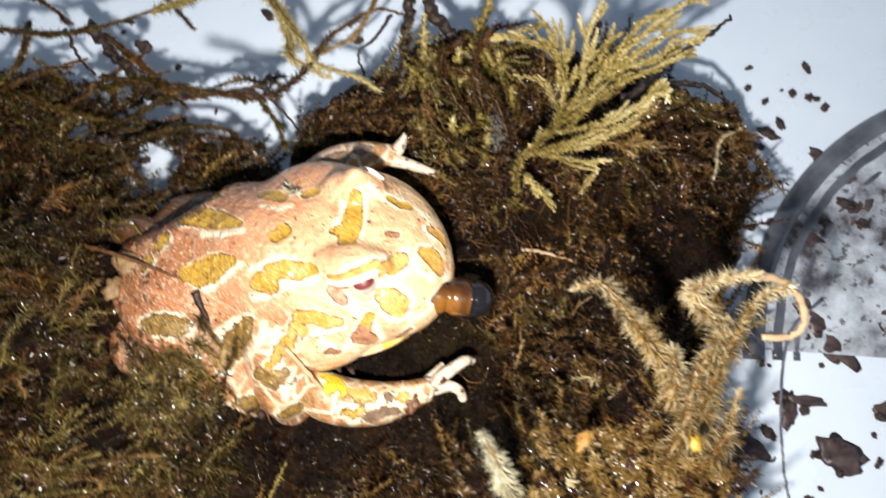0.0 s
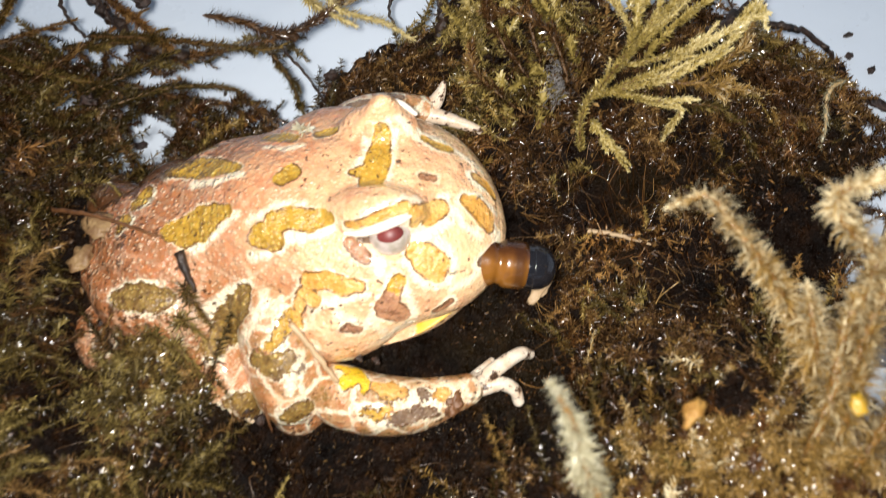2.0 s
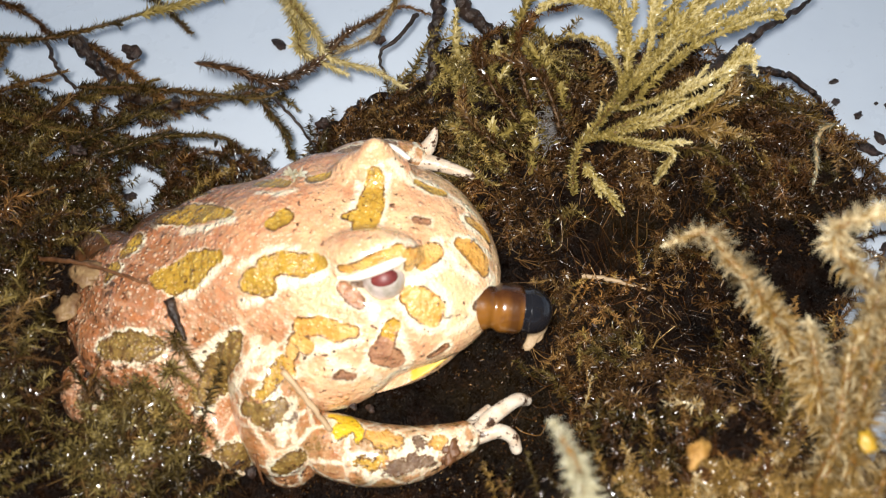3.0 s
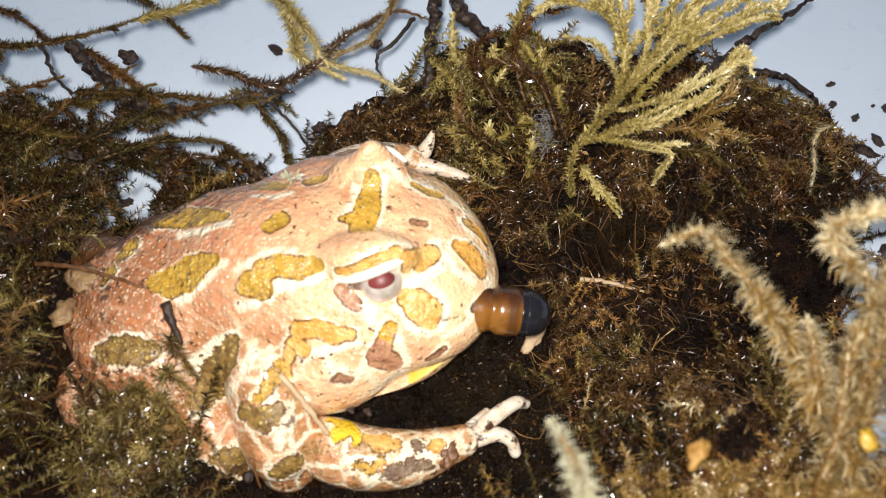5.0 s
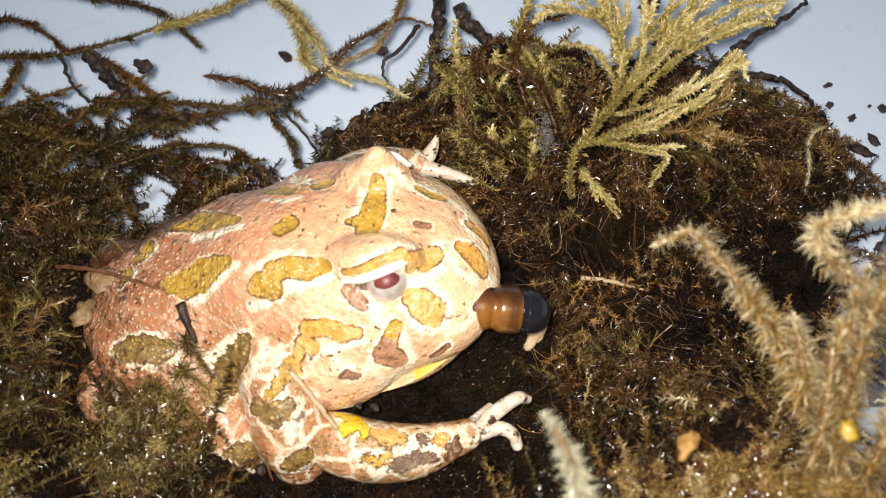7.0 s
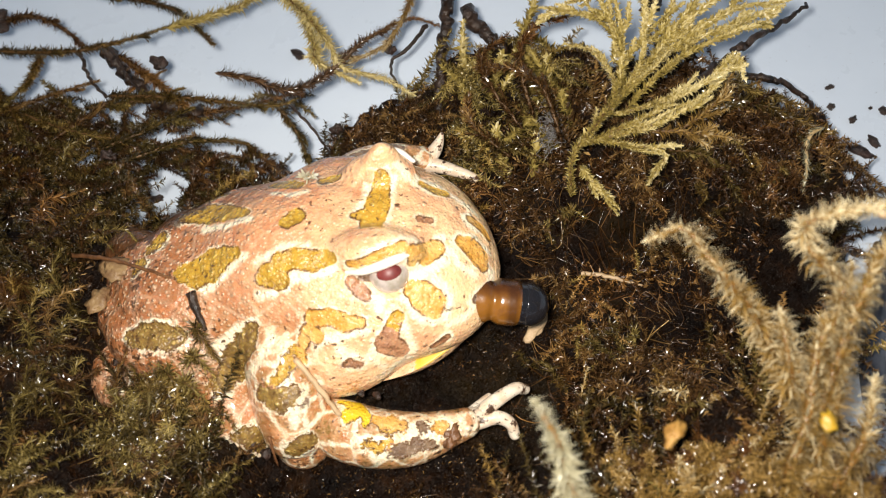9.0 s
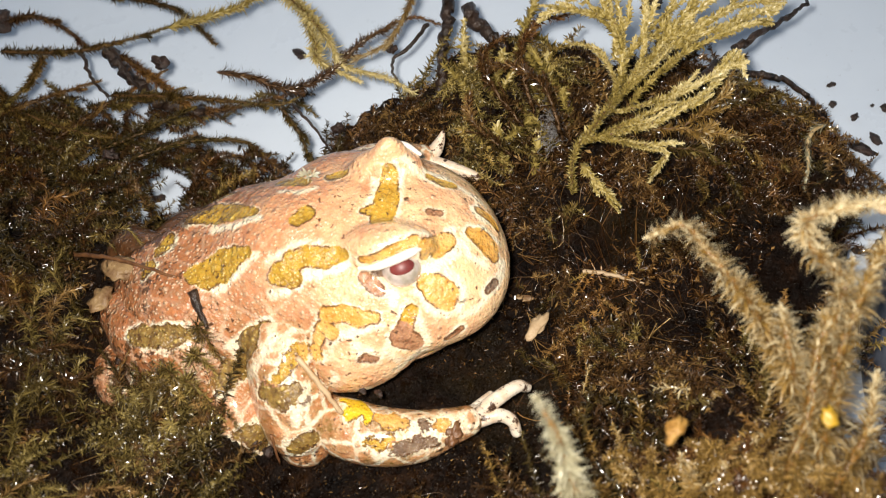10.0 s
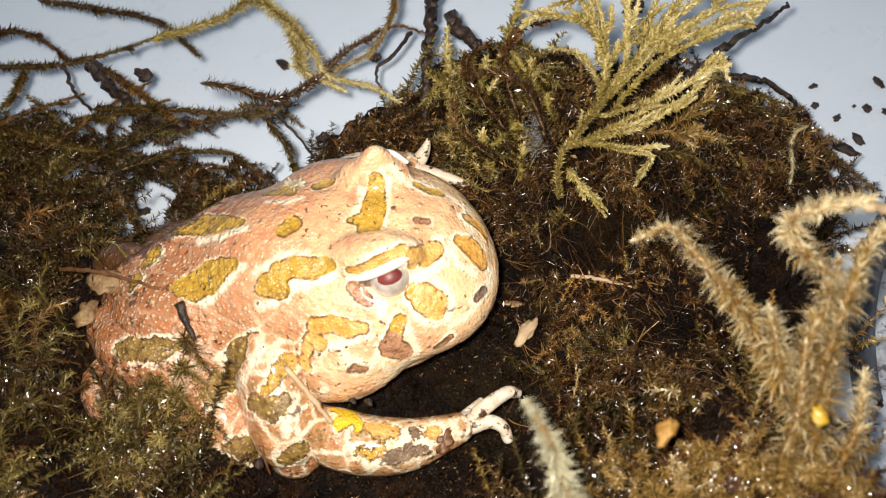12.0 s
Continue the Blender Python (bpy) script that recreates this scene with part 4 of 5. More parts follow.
# the dirty part of the floor, and scattered crumbs beside the mat
rng = np.random.default_rng(11)
for k, (x, y, sx, sy) in enumerate([(57, 6, 4.0, 2.4), (75, 4, 4.2, 3.2), (73, 29, 10, 3.6), (84, 52, 4, 3), (80, 61, 6, 2.0), (88, 28, 5, 2.5), (86, 12, 4, 1.8),
                                    (72, 47, 2.2, 5), (66, 12, 1.6, 3), (70, 14, 3.5, 0.9), (92, 44, 4, 3)]):
    crumb("dirt_film", (x, y, 0.15), (sx, sy, 0.25), SMEAR, "thin wet dirt film on the white floor", "dirt", "dirt films", 60 + k, uneven=0.13)
for k in range(84):
    if k < 70:
        x, y = rng.uniform(56, 100), rng.uniform(-14, 56)
    elif k < 75:
        x, y = rng.uniform(56, 82), rng.uniform(64, 86)
    else:
        x, y = rng.uniform(-70, -30), rng.uniform(62, 96)
    size = min(0.28 + rng.exponential(0.35), 1.5)
    crumb("soil_crumb", (x, y, size * 0.3), size * rng.uniform(0.6, 1.6, 3) * [1, 1, 0.45], CRUMB, "dark soil crumb on the white floor", "soil", "soil crumbs", 100 + k, uneven=0.13)

# ---- the frog ----
# Frog body as a smooth union of ellipsoids, in millimetres of the frog's own space: x ahead, y to its left, z up.
BODY_BLOBS = [  # centre, half axes
    (-8.0, -1.7, 4.4, 22.0, 14.6, 10.3), (-1.0, -1.5, 8.2, 13.0, 12.0, 10.9), (10.5, -1.2, 9.0, 17.4, 15.4, 10.0),
    (8.0, -11.6, 6.6, 8.5, 6.2, 6.6), (5.0, -15.5, 5.6, 7.5, 5.0, 5.4), (5.0, 10.0, 7.0, 7.0, 5.5, 7.0), (19.0, -5.0, 8.6, 9.2, 9.6, 5.6), (-17.0, -8.0, 6.0, 9.0, 7.0, 7.5), (-14.5, 4.0, 5.0, 8.5, 5.6, 7.0),
]
BROWS = [(12.2, 8.2, 16.6, 5.2, 3.2, 3.4), (12.6, -4.9, 18.6, 6.0, 3.1, 3.3)]
HORNS = [(13.0, 9.2, 18.6, 2.3, 1.5, 4.0), (11.0, -5.8, 19.0, 2.8, 1.6, 2.4)]
SOCKETS = [(14.4, -9.2, 18.3, 3.5, 2.0, 2.2)]


HOLLOW = (-27.5, 14.5, 9.0, 16.0, 12.0, 15.0)  # the rump's far side falls away here


def ellipsoid(p, e):
    q = p - np.array(e[:3])
    a = np.array(e[3:])
    k0 = np.sqrt(((q / a) ** 2).sum(-1))
    k1 = np.sqrt(((q / a**2) ** 2).sum(-1)) + 1e-9
    return k0 * (k0 - 1) / k1


def soft_min(a, b, k):
    h = np.clip(0.5 + 0.5 * (b - a) / k, 0, 1)
    return b + (a - b) * h - k * h * (1 - h)


def lip_height(x):
    s = np.clip((x - 3) / 20, 0, 1)
    return 3.0 + 4.0 * s * s * (3 - 2 * s)


def body_field(p):
    f = ellipsoid(p, BODY_BLOBS[0])
    for e in BODY_BLOBS[1:]:
        f = soft_min(f, ellipsoid(p, e), 4.0)
    f = -soft_min(-f, ellipsoid(p, HOLLOW), 3.0)
    for e in BROWS:
        f = soft_min(f, ellipsoid(p, e), 1.6)
    for e in HORNS:
        f = soft_min(f, ellipsoid(p, e), 1.3)
    for e in SOCKETS:
        f = -soft_min(-f, ellipsoid(p, e), 0.8)
    lip = lip_height(p[..., 0]) - p[..., 2]  # the upper jaw's underside
    cut = np.where(p[..., 0] > 2, lip, -9.0)
    return -soft_min(-f, -cut, 0.9)


# Limbs: centre line and radius, point by point.
LEG_LINES = [
    ("upper_arm", [(0, -10, 9, 3.5), (-1.5, -14.5, 8, 5.2), (-1, -19, 5.5, 5.6), (0, -23.5, 2.5, 5.2), (0.5, -25.4, 0, 4.0)]),
    ("forearm", [(3, -22, 1, 3.2), (6, -24.2, 2, 4.2), (11, -25.6, 1.8, 4.2), (16.5, -25.6, 1.5, 3.7), (21, -24.4, 1.6, 2.7), (23.5, -23.6, 1.6, 2.2)]),
    ("thigh", [(-26, -8, 5, 4.2), (-22, -11.5, 5.8, 5.4), (-16.5, -13, 6, 5.6), (-12, -13, 5, 4.6)]),
    ("shank", [(-14, -14, 3, 4.6), (-11, -18.5, 3, 5.2), (-8.5, -22.5, 1.6, 5), (-8, -26, -1, 4)]),
    ("flank_fold", [(-7, -12, 8, 2.5), (-4.5, -13.5, 9, 3.2), (-1, -13, 10, 3), (2, -12.5, 10, 2)]),
    ("heel", [(-29.5, -13, 1, 2.6), (-28, -16.5, 1.2, 3.4), (-25.5, -19, -0.5, 3), (-22, -20, -2, 2.4)]),
    ("upper_arm", [(3, 12, 5, 4), (8, 15.8, 5.5, 3.8), (13, 17.8, 5, 3), (17, 18.4, 4.6, 2.1)]),
    ("thigh", [(-22, 5, 2, 4), (-20, 8, 1.5, 3.5), (-16, 9.5, 0, 3.5)]),
    ("heel", [(-25, 3, 3.5, 3.6), (-28.5, 4.5, 2.6, 3.4), (-30.5, 3, 0.5, 3.2)]),
]

# Skin spots: chains of places on the skin with a radius; one grey chain by the eye is painted shadow.
BACK_SPOTS = [
    [(-14.8, -5.7, 14.4, 1.3), (-13.0, -5.8, 14.7, 2.0), (-10.9, -5.2, 15.5, 2.2), (-8.8, -4.5, 16.8, 1.5), (-7.1, -4.3, 17.6, 0.8)],
    [(-16.4, 4.2, 13.7, 1.2), (-13.2, 4.0, 14.3, 1.8), (-10.4, 3.2, 15.6, 1.6), (-8.0, 2.4, 16.9, 1.0), (-6.2, 1.8, 17.8, 0.5)],
    [(0.2, -0.6, 19.3, 0.9), (1.4, 0.3, 19.3, 1.1)],
    [(-2.8, 7.6, 15.8, 1.0), (-0.8, 7.0, 16.6, 1.0), (0.5, 6.5, 17.2, 0.9)],
    [(-3.1, -8.0, 17.3, 0.9), (-2.0, -7.8, 17.7, 1.6), (-0.6, -8.5, 17.5, 1.3)],
    [(-0.4, -6.4, 18.5, 1.3), (1.4, -5.9, 18.7, 1.3), (4.0, -6.2, 18.6, 1.4), (5.8, -6.0, 18.7, 0.9), (6.8, -6.1, 19.1, 0.5)],
]
HEAD_SPOTS = [
    [(-19.5, 0.5, 13.1, 0.9), (-20.9, -0.9, 12.7, 0.7)],
    [(-22.1, -3.3, 12.5, 1.1), (-22.8, -4.2, 12.3, 0.7)],
    [(4.2, 7.0, 17.2, 0.6), (5.5, 7.4, 17.1, 0.7), (6.5, 7.6, 17.3, 0.5)],
    [(12.9, 6.2, 19.2, 0.9), (12.7, 4.7, 18.4, 1.1), (12.4, 2.3, 18.7, 1.5), (11.9, 0.1, 18.9, 1.6), (11.6, -1.7, 19.5, 1.3)],
    [(9.2, 0.3, 19.0, 0.4), (10.7, 0.4, 19.0, 1.0)],
    [(-11.4, 8.6, 13.0, 0.8), (-13.9, 7.3, 13.4, 0.7)],
    [(18.2, 6.6, 16.5, 0.4), (19.9, 5.5, 16.2, 0.5), (21.4, 5.5, 15.5, 0.5)],
]
BROW_SPOTS = [
    [(9.2, -7.4, 19.8, 0.4), (10.9, -7.6, 20.5, 0.5), (13.0, -7.1, 21.0, 0.6), (15.2, -6.3, 21.2, 0.6), (16.3, -5.6, 21.1, 0.6)],
    [(17.5, -5.9, 20.2, 0.7), (17.4, -6.8, 18.8, 0.7)],
    [(17.9, -6.0, 19.7, 0.9), (18.9, -5.0, 17.9, 1.2), (20.4, -3.9, 17.1, 1.0)],
    [(18.9, -5.8, 17.6, 0.8), (20.0, -4.9, 17.1, 0.7)],
]
SNOUT_SPOTS = [
    [(23.6, -2.3, 15.8, 0.7), (25.0, -2.8, 14.9, 1.3), (26.1, -3.9, 14.0, 1.4), (26.5, -5.0, 13.4, 0.8)],
    [(25.0, 1.8, 14.4, 0.6), (26.3, 1.0, 13.3, 0.7), (27.2, -0.1, 12.5, 0.5)],
    [(17.5, -9.8, 16.4, 1.3), (18.6, -10.4, 15.8, 1.9), (19.6, -11.1, 15.1, 1.8), (20.0, -11.7, 14.6, 1.2)],
]
CHEEK_SPOTS = [
    [(3.8, -13.0, 14.9, 1.2), (6.0, -13.0, 15.3, 1.0), (8.2, -13.8, 15.0, 1.1), (10.2, -13.8, 15.1, 0.7)],
    [(3.3, -14.3, 13.7, 1.2), (4.2, -14.9, 13.3, 0.9)],
    [(2.8, -15.0, 12.7, 0.7), (2.0, -16.1, 11.5, 0.8), (1.6, -17.7, 11.3, 0.6)],
    [(11.8, -24.3, 5.7, 0.8), (13.6, -24.5, 5.5, 1.1), (15.1, -25.1, 5.4, 0.7)],
    [(19.8, -25.0, 4.5, 0.8), (20.8, -24.8, 4.3, 0.7)],
]
STREAK_SPOTS = [
    [(-1.9, -20.8, 10.8, 0.5), (-0.8, -19.8, 11.3, 0.7), (0.1, -18.1, 11.8, 0.7), (0.7, -16.4, 12.3, 0.5)],
    [(10.4, -27.5, 5.5, 0.5), (12.0, -27.9, 5.2, 0.7), (13.3, -26.6, 5.6, 0.5)],
    [(15.1, -13.1, 14.9, 0.7), (14.5, -14.1, 14.1, 0.9)],
]
BROWN_SPOTS = [
    [(15.0, -13.7, 14.4, 0.6), (14.2, -14.5, 13.8, 0.9), (13.6, -15.8, 12.5, 1.5), (15.1, -16.2, 11.0, 1.2)],
    [(9.2, -9.0, 17.6, 0.7), (10.2, -10.0, 17.2, 0.9), (11.0, -10.7, 16.9, 0.7)],
    [(6.4, -17.5, 10.3, 0.6), (8.5, -17.5, 10.7, 0.8), (9.8, -17.6, 10.4, 0.5)],
    [(3.9, -18.9, 8.3, 0.6), (4.5, -18.5, 6.5, 0.8)],
    [(6.5, -18.0, 5.9, 0.6), (6.9, -17.9, 5.0, 0.5)],
    [(18.0, 0.2, 18.0, 0.3), (19.5, 0.0, 17.5, 0.3)],
    [(19.6, -15.4, 10.1, 0.3), (21.6, -14.3, 10.9, 0.3)],
]
LIMB_SPOTS = [
    [(-22.2, -13.7, 10.8, 1.0), (-20.2, -13.5, 11.2, 1.8), (-17.4, -13.9, 11.5, 1.9), (-15.9, -13.8, 11.5, 1.4)],
    [(-5.0, -13.4, 12.2, 1.1), (-5.8, -15.0, 11.5, 1.7), (-8.0, -15.9, 7.3, 2.1), (-8.7, -18.1, 7.7, 1.6)],
    [(-3.1, -21.6, 10.0, 1.2), (-0.9, -22.7, 9.7, 1.5), (0.8, -21.7, 10.1, 1.0)],
    [(0.4, -28.1, 4.9, 1.1), (1.9, -27.5, 5.3, 1.5), (2.9, -26.7, 5.3, 0.9)],
    [(-7.3, -26.1, 4.9, 1.1), (-5.6, -25.7, 4.1, 1.3), (-5.2, -26.6, 2.4, 1.2)],
    [(-9.6, -20.4, 7.7, 0.8), (-10.6, -19.3, 8.1, 0.8)],
]
GREY_SPOTS = [
    [(5.5, 15.0, 9.2, 1.2), (9.0, 16.4, 9.0, 1.2)],
    [(12.0, 18.0, 7.8, 0.9), (13.5, 18.4, 7.5, 0.8)],
    [(13.3, -28.7, 4.3, 0.4), (14.9, -28.3, 4.4, 0.8), (17.3, -27.6, 4.5, 0.8), (19.3, -27.3, 3.8, 0.5)],
    [(17.6, -24.8, 4.9, 0.6), (18.1, -25.2, 4.9, 0.5)],
    [(2.0, -22.9, 8.6, 0.5), (2.1, -22.5, 8.8, 0.5)],
    [(-26.1, -17.6, 3.8, 1.0), (-25.7, -16.1, 3.6, 0.7)],
    [(25.5, -9.6, 12.5, 0.4), (26.5, -8.5, 12.3, 0.5)],
    # not pigment: the shadow at the eye's rear corner, painted grey
    [(10.5, -8.6, 17.9, 0.3), (11.6, -8.3, 17.4, 0.4)],
]
YELLOW_SPOTS = [
    [(6.8, -21.4, 5.1, 0.7), (8.6, -21.8, 4.9, 1.1)],
    [(7.8, -23.7, 6.0, 0.9), (9.5, -22.9, 5.5, 0.9), (10.3, -24.3, 5.9, 0.6)],
]
SNOUT_NET = [
    [(16.6, -8.5, 16.7, 0.4), (18.4, -7.9, 16.9, 0.5), (20.2, -6.8, 16.6, 0.5), (21.6, -5.5, 16.4, 0.4), (21.9, -3.9, 16.5, 0.4)],
    [(16.1, -8.0, 16.8, 0.4), (16.1, -10.6, 16.3, 0.4), (17.3, -12.5, 14.9, 0.4), (18.5, -13.1, 14.0, 0.4)],
    [(20.0, -8.0, 16.4, 0.4), (21.4, -9.2, 15.4, 0.4), (22.4, -10.9, 14.0, 0.4), (21.5, -12.4, 13.3, 0.4), (19.7, -13.2, 13.5, 0.4)],
    [(22.5, -3.8, 16.3, 0.4), (23.3, -5.7, 15.6, 0.4), (25.5, -6.7, 13.9, 0.4)],
    [(22.4, -2.6, 16.4, 0.3), (23.2, -1.4, 16.0, 0.3)],
]
LIP_NET = [
    [(27.9, -5.3, 11.8, 0.4), (27.4, -7.3, 11.7, 0.5), (25.9, -9.9, 12.0, 0.4), (24.0, -11.9, 12.1, 0.4), (21.8, -13.2, 12.4, 0.4)],
    [(12.0, -9.6, 16.7, 0.4), (13.0, -11.2, 16.5, 0.4), (12.7, -12.4, 15.8, 0.4)],
    [(13.7, -13.6, 14.8, 0.3), (15.1, -12.6, 15.3, 0.3), (15.9, -13.5, 14.4, 0.3), (16.3, -14.8, 12.9, 0.4), (16.7, -16.0, 10.4, 0.5)],
    [(13.2, -14.3, 14.2, 0.4), (12.5, -15.5, 13.2, 0.4), (11.4, -16.6, 11.9, 0.4), (10.3, -17.3, 10.9, 0.4)],
    [(11.1, -14.6, 14.4, 0.3), (8.9, -15.0, 14.1, 0.4), (7.0, -15.2, 13.7, 0.6)],
]
CHEEK_NET = [
    [(5.5, -15.3, 13.3, 0.6), (4.1, -16.2, 11.7, 0.4), (2.8, -16.9, 10.4, 0.5)],
    [(10.3, -18.1, 7.3, 0.9), (13.3, -17.4, 7.5, 0.5), (16.5, -16.4, 8.8, 0.4)],
    [(7.3, -16.5, 12.3, 0.4), (11.4, -17.2, 10.8, 0.4), (12.6, -17.5, 9.2, 0.5)],
    [(10.4, -26.7, 5.8, 0.6), (11.7, -29.3, 3.7, 0.5)],
    [(16.9, -24.3, 4.9, 0.4), (17.0, -26.0, 5.2, 0.4), (15.4, -26.3, 5.3, 0.4)],
]
LIMB_NET = [
    [(-2.4, -13.9, 13.1, 0.4), (-1.9, -15.1, 13.2, 0.5), (-3.0, -16.7, 12.4, 0.5), (-4.3, -18.1, 11.0, 0.6), (-6.0, -19.4, 8.1, 0.5)],
    [(0.6, -15.7, 12.6, 0.4), (-0.1, -17.1, 12.3, 0.4), (-1.2, -19.2, 11.6, 0.4), (-2.5, -20.5, 10.8, 0.4)],
    [(-6.9, -12.9, 11.9, 0.6), (-8.7, -13.9, 10.4, 0.7), (-10.3, -14.7, 9.5, 0.6)],
    [(2.6, -20.5, 9.6, 0.4), (1.9, -22.2, 9.1, 0.3), (1.0, -23.7, 8.6, 0.5), (0.7, -25.4, 7.5, 0.5)],
    [(-4.4, -12.6, 12.9, 0.4), (-6.3, -12.8, 12.1, 0.4)],
]
BACK_NET = [
    [(-11.6, -8.3, 14.3, 0.5), (-9.1, -7.1, 15.6, 0.4), (-7.3, -5.9, 17.0, 0.4), (-5.4, -5.0, 18.0, 0.3)],
    [(-3.6, -9.9, 15.9, 0.5), (-1.1, -10.0, 16.5, 0.4)],
    [(-0.0, -9.5, 17.0, 0.4), (1.2, -8.2, 17.8, 0.5), (3.3, -8.1, 17.9, 0.4), (5.5, -7.8, 18.1, 0.4), (6.9, -7.2, 18.4, 0.4)],
    [(-12.6, 0.9, 15.1, 0.4), (-8.4, 0.2, 17.2, 0.3), (-5.2, 0.6, 18.4, 0.3)],
    [(-2.8, 5.1, 17.4, 0.2), (0.1, 4.3, 18.2, 0.3), (2.4, 4.9, 18.1, 0.3)],
    [(-3.8, -6.1, 18.1, 0.3), (-1.9, -5.2, 18.7, 0.3), (-0.1, -4.2, 19.1, 0.3), (3.2, -4.2, 19.1, 0.3)],
]
HORN_NET = [
    [(14.6, 6.3, 18.9, 0.4), (14.1, 2.2, 18.5, 0.4), (13.7, -0.8, 18.9, 0.3)],
    [(10.6, 5.1, 18.5, 0.3), (10.9, 3.1, 18.6, 0.4), (9.5, 1.3, 18.9, 0.3)],
    [(15.1, 7.7, 19.5, 0.5), (16.4, 6.6, 17.9, 0.3), (17.5, 6.0, 17.0, 0.3)],
    [(17.4, 7.2, 17.0, 0.3), (20.4, 6.7, 15.4, 0.3), (23.1, 4.8, 14.7, 0.3), (25.8, 3.2, 13.1, 0.3)],
    [(24.2, -1.5, 15.4, 0.3), (26.3, -1.9, 13.9, 0.3), (27.5, -2.7, 12.6, 0.2)],
    [(16.5, -4.9, 21.1, 0.3), (17.9, -4.0, 19.9, 0.3), (21.3, -2.2, 16.9, 0.3)],
]


def chain_distance(p, chains):
    best = np.full(len(p), 1e3)
    for chain in chains:
        for a, b in zip(chain, chain[1:] or chain):
            a, b = np.array(a), np.array(b)
            ab = b[:3] - a[:3]
            h = np.clip(((p - a[:3]) @ ab) / (ab @ ab + 1e-9), 0, 1)
            best = np.minimum(best, np.linalg.norm(p - a[:3] - h[:, None] * ab, axis=1) - (a[3] + (b[3] - a[3]) * h))
    return best


def spot_values(p):
    """Distance to the nearest skin spot in millimetres (negative inside), and that spot's kind."""
    best, kind = np.full(len(p), 1e3), np.zeros(len(p))
    for spots, value in ((BACK_SPOTS, 0.0), (HEAD_SPOTS, 0.0), (BROW_SPOTS, 0.2), (SNOUT_SPOTS, 0.2), (CHEEK_SPOTS, 0.2), (STREAK_SPOTS, 0.0), (BROWN_SPOTS, 0.4), (LIMB_SPOTS, 0.6), (GREY_SPOTS, 0.8), (YELLOW_SPOTS, 1.0)):
        d = chain_distance(p, spots) - 0.1
        kind = np.where(d < best, value, kind)
        best = np.minimum(best, d)
    return best, kind


def skinned(name, verts, faces, limb=1.0):
    me = mesh_from(name, verts, faces, SKIN)
    v = np.asarray(verts, float)
    d, kind = spot_values(v)
    attribute(me, "spot", d)
    attribute(me, "kind", kind)
    attribute(me, "net", chain_distance(v, SNOUT_NET + LIP_NET + CHEEK_NET + LIMB_NET + BACK_NET + HORN_NET))
    # rises to the rear and far flank: rosy pigment plus painted shade
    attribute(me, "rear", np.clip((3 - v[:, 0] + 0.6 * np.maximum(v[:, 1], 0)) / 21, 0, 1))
    attribute(me, "soiled", 1.5 * np.clip((-8 - v[:, 0]) / 14, 0, 1) + 2.4 * np.clip((5 - v[:, 2]) / 7, 0, 1) * (v[:, 1] < -14) + 4.0 * np.clip((v[:, 1] - 2 + 0.35 * (-12 - v[:, 0])) / 6, 0, 1) * np.clip((-7 - v[:, 0]) / 7, 0, 1))
    attribute(me, "ragged", np.maximum(limb, np.maximum(np.clip((-4 - v[:, 0]) / 18, 0, 1) * 0.8, np.clip((-9.5 - v[:, 1]) / 4, 0, 1) * np.clip((6 - v[:, 0]) / 6, 0, 1))))
    # rises towards the snout, where the head's bright light is painted in
    attribute(me, "pale", np.clip((v[:, 0] - 2 - 0.3 * v[:, 1]) / 14, 0, 1))
    return me


def body_mesh():
    bm = bmesh.new()
    bmesh.ops.create_icosphere(bm, subdivisions=8, radius=1.0)
    way = np.array([v.co[:] for v in bm.verts])
    faces = [[v.index for v in f.verts] for f in bm.faces]
    bm.free()
    way = unit(way * [1.5, 1, 0.8])
    r = np.full(len(way), 36.0)
    middle = np.array([-1.0, -1.0, 7.6])
    for _ in range(38):
        r = np.maximum(r - 0.85 * body_field(middle + way * r[:, None]), 0.5)
    v = middle + way * r[:, None]
    # granular skin towards the rear, smoother on the head
    grain = waves(v[:, 0] * 1.3 + v[:, 2], v[:, 1] * 1.3 - v[:, 2], 21, 0.8) + 0.8 * waves(v[:, 0] + 2 * v[:, 2], v[:, 1], 22, 0.5)
    v = v + way * (grain * np.where(v[:, 0] < 4, 0.05, 0.02))[:, None]
    return skinned("body", v, faces, 0.0)


def jaw_mesh():
    bm = bmesh.new()
    bmesh.ops.create_icosphere(bm, subdivisions=6, radius=1.0)
    v = np.array([w.co[:] for w in bm.verts])
    faces = [[w.index for w in f.verts] for f in bm.faces]
    bm.free()
    v = v * [16.9, 15.4, 7.0] + [10.5, -2.0, 5.4]
    top = lip_height(v[:, 0]) - 0.35
    v[:, 2] = np.where(v[:, 2] > top, top + (v[:, 2] - top) * 0.06, v[:, 2])
    me = skinned("lower_jaw", v, faces, 0.2)
    me.materials.append(LIP)
    for f in me.polygons:
        if f.center.z > (lip_height(f.center.x / MM) - 0.7) * MM and 17 * MM < f.center.x and f.center.y < -4 * MM:
            f.material_index = 1
    return me


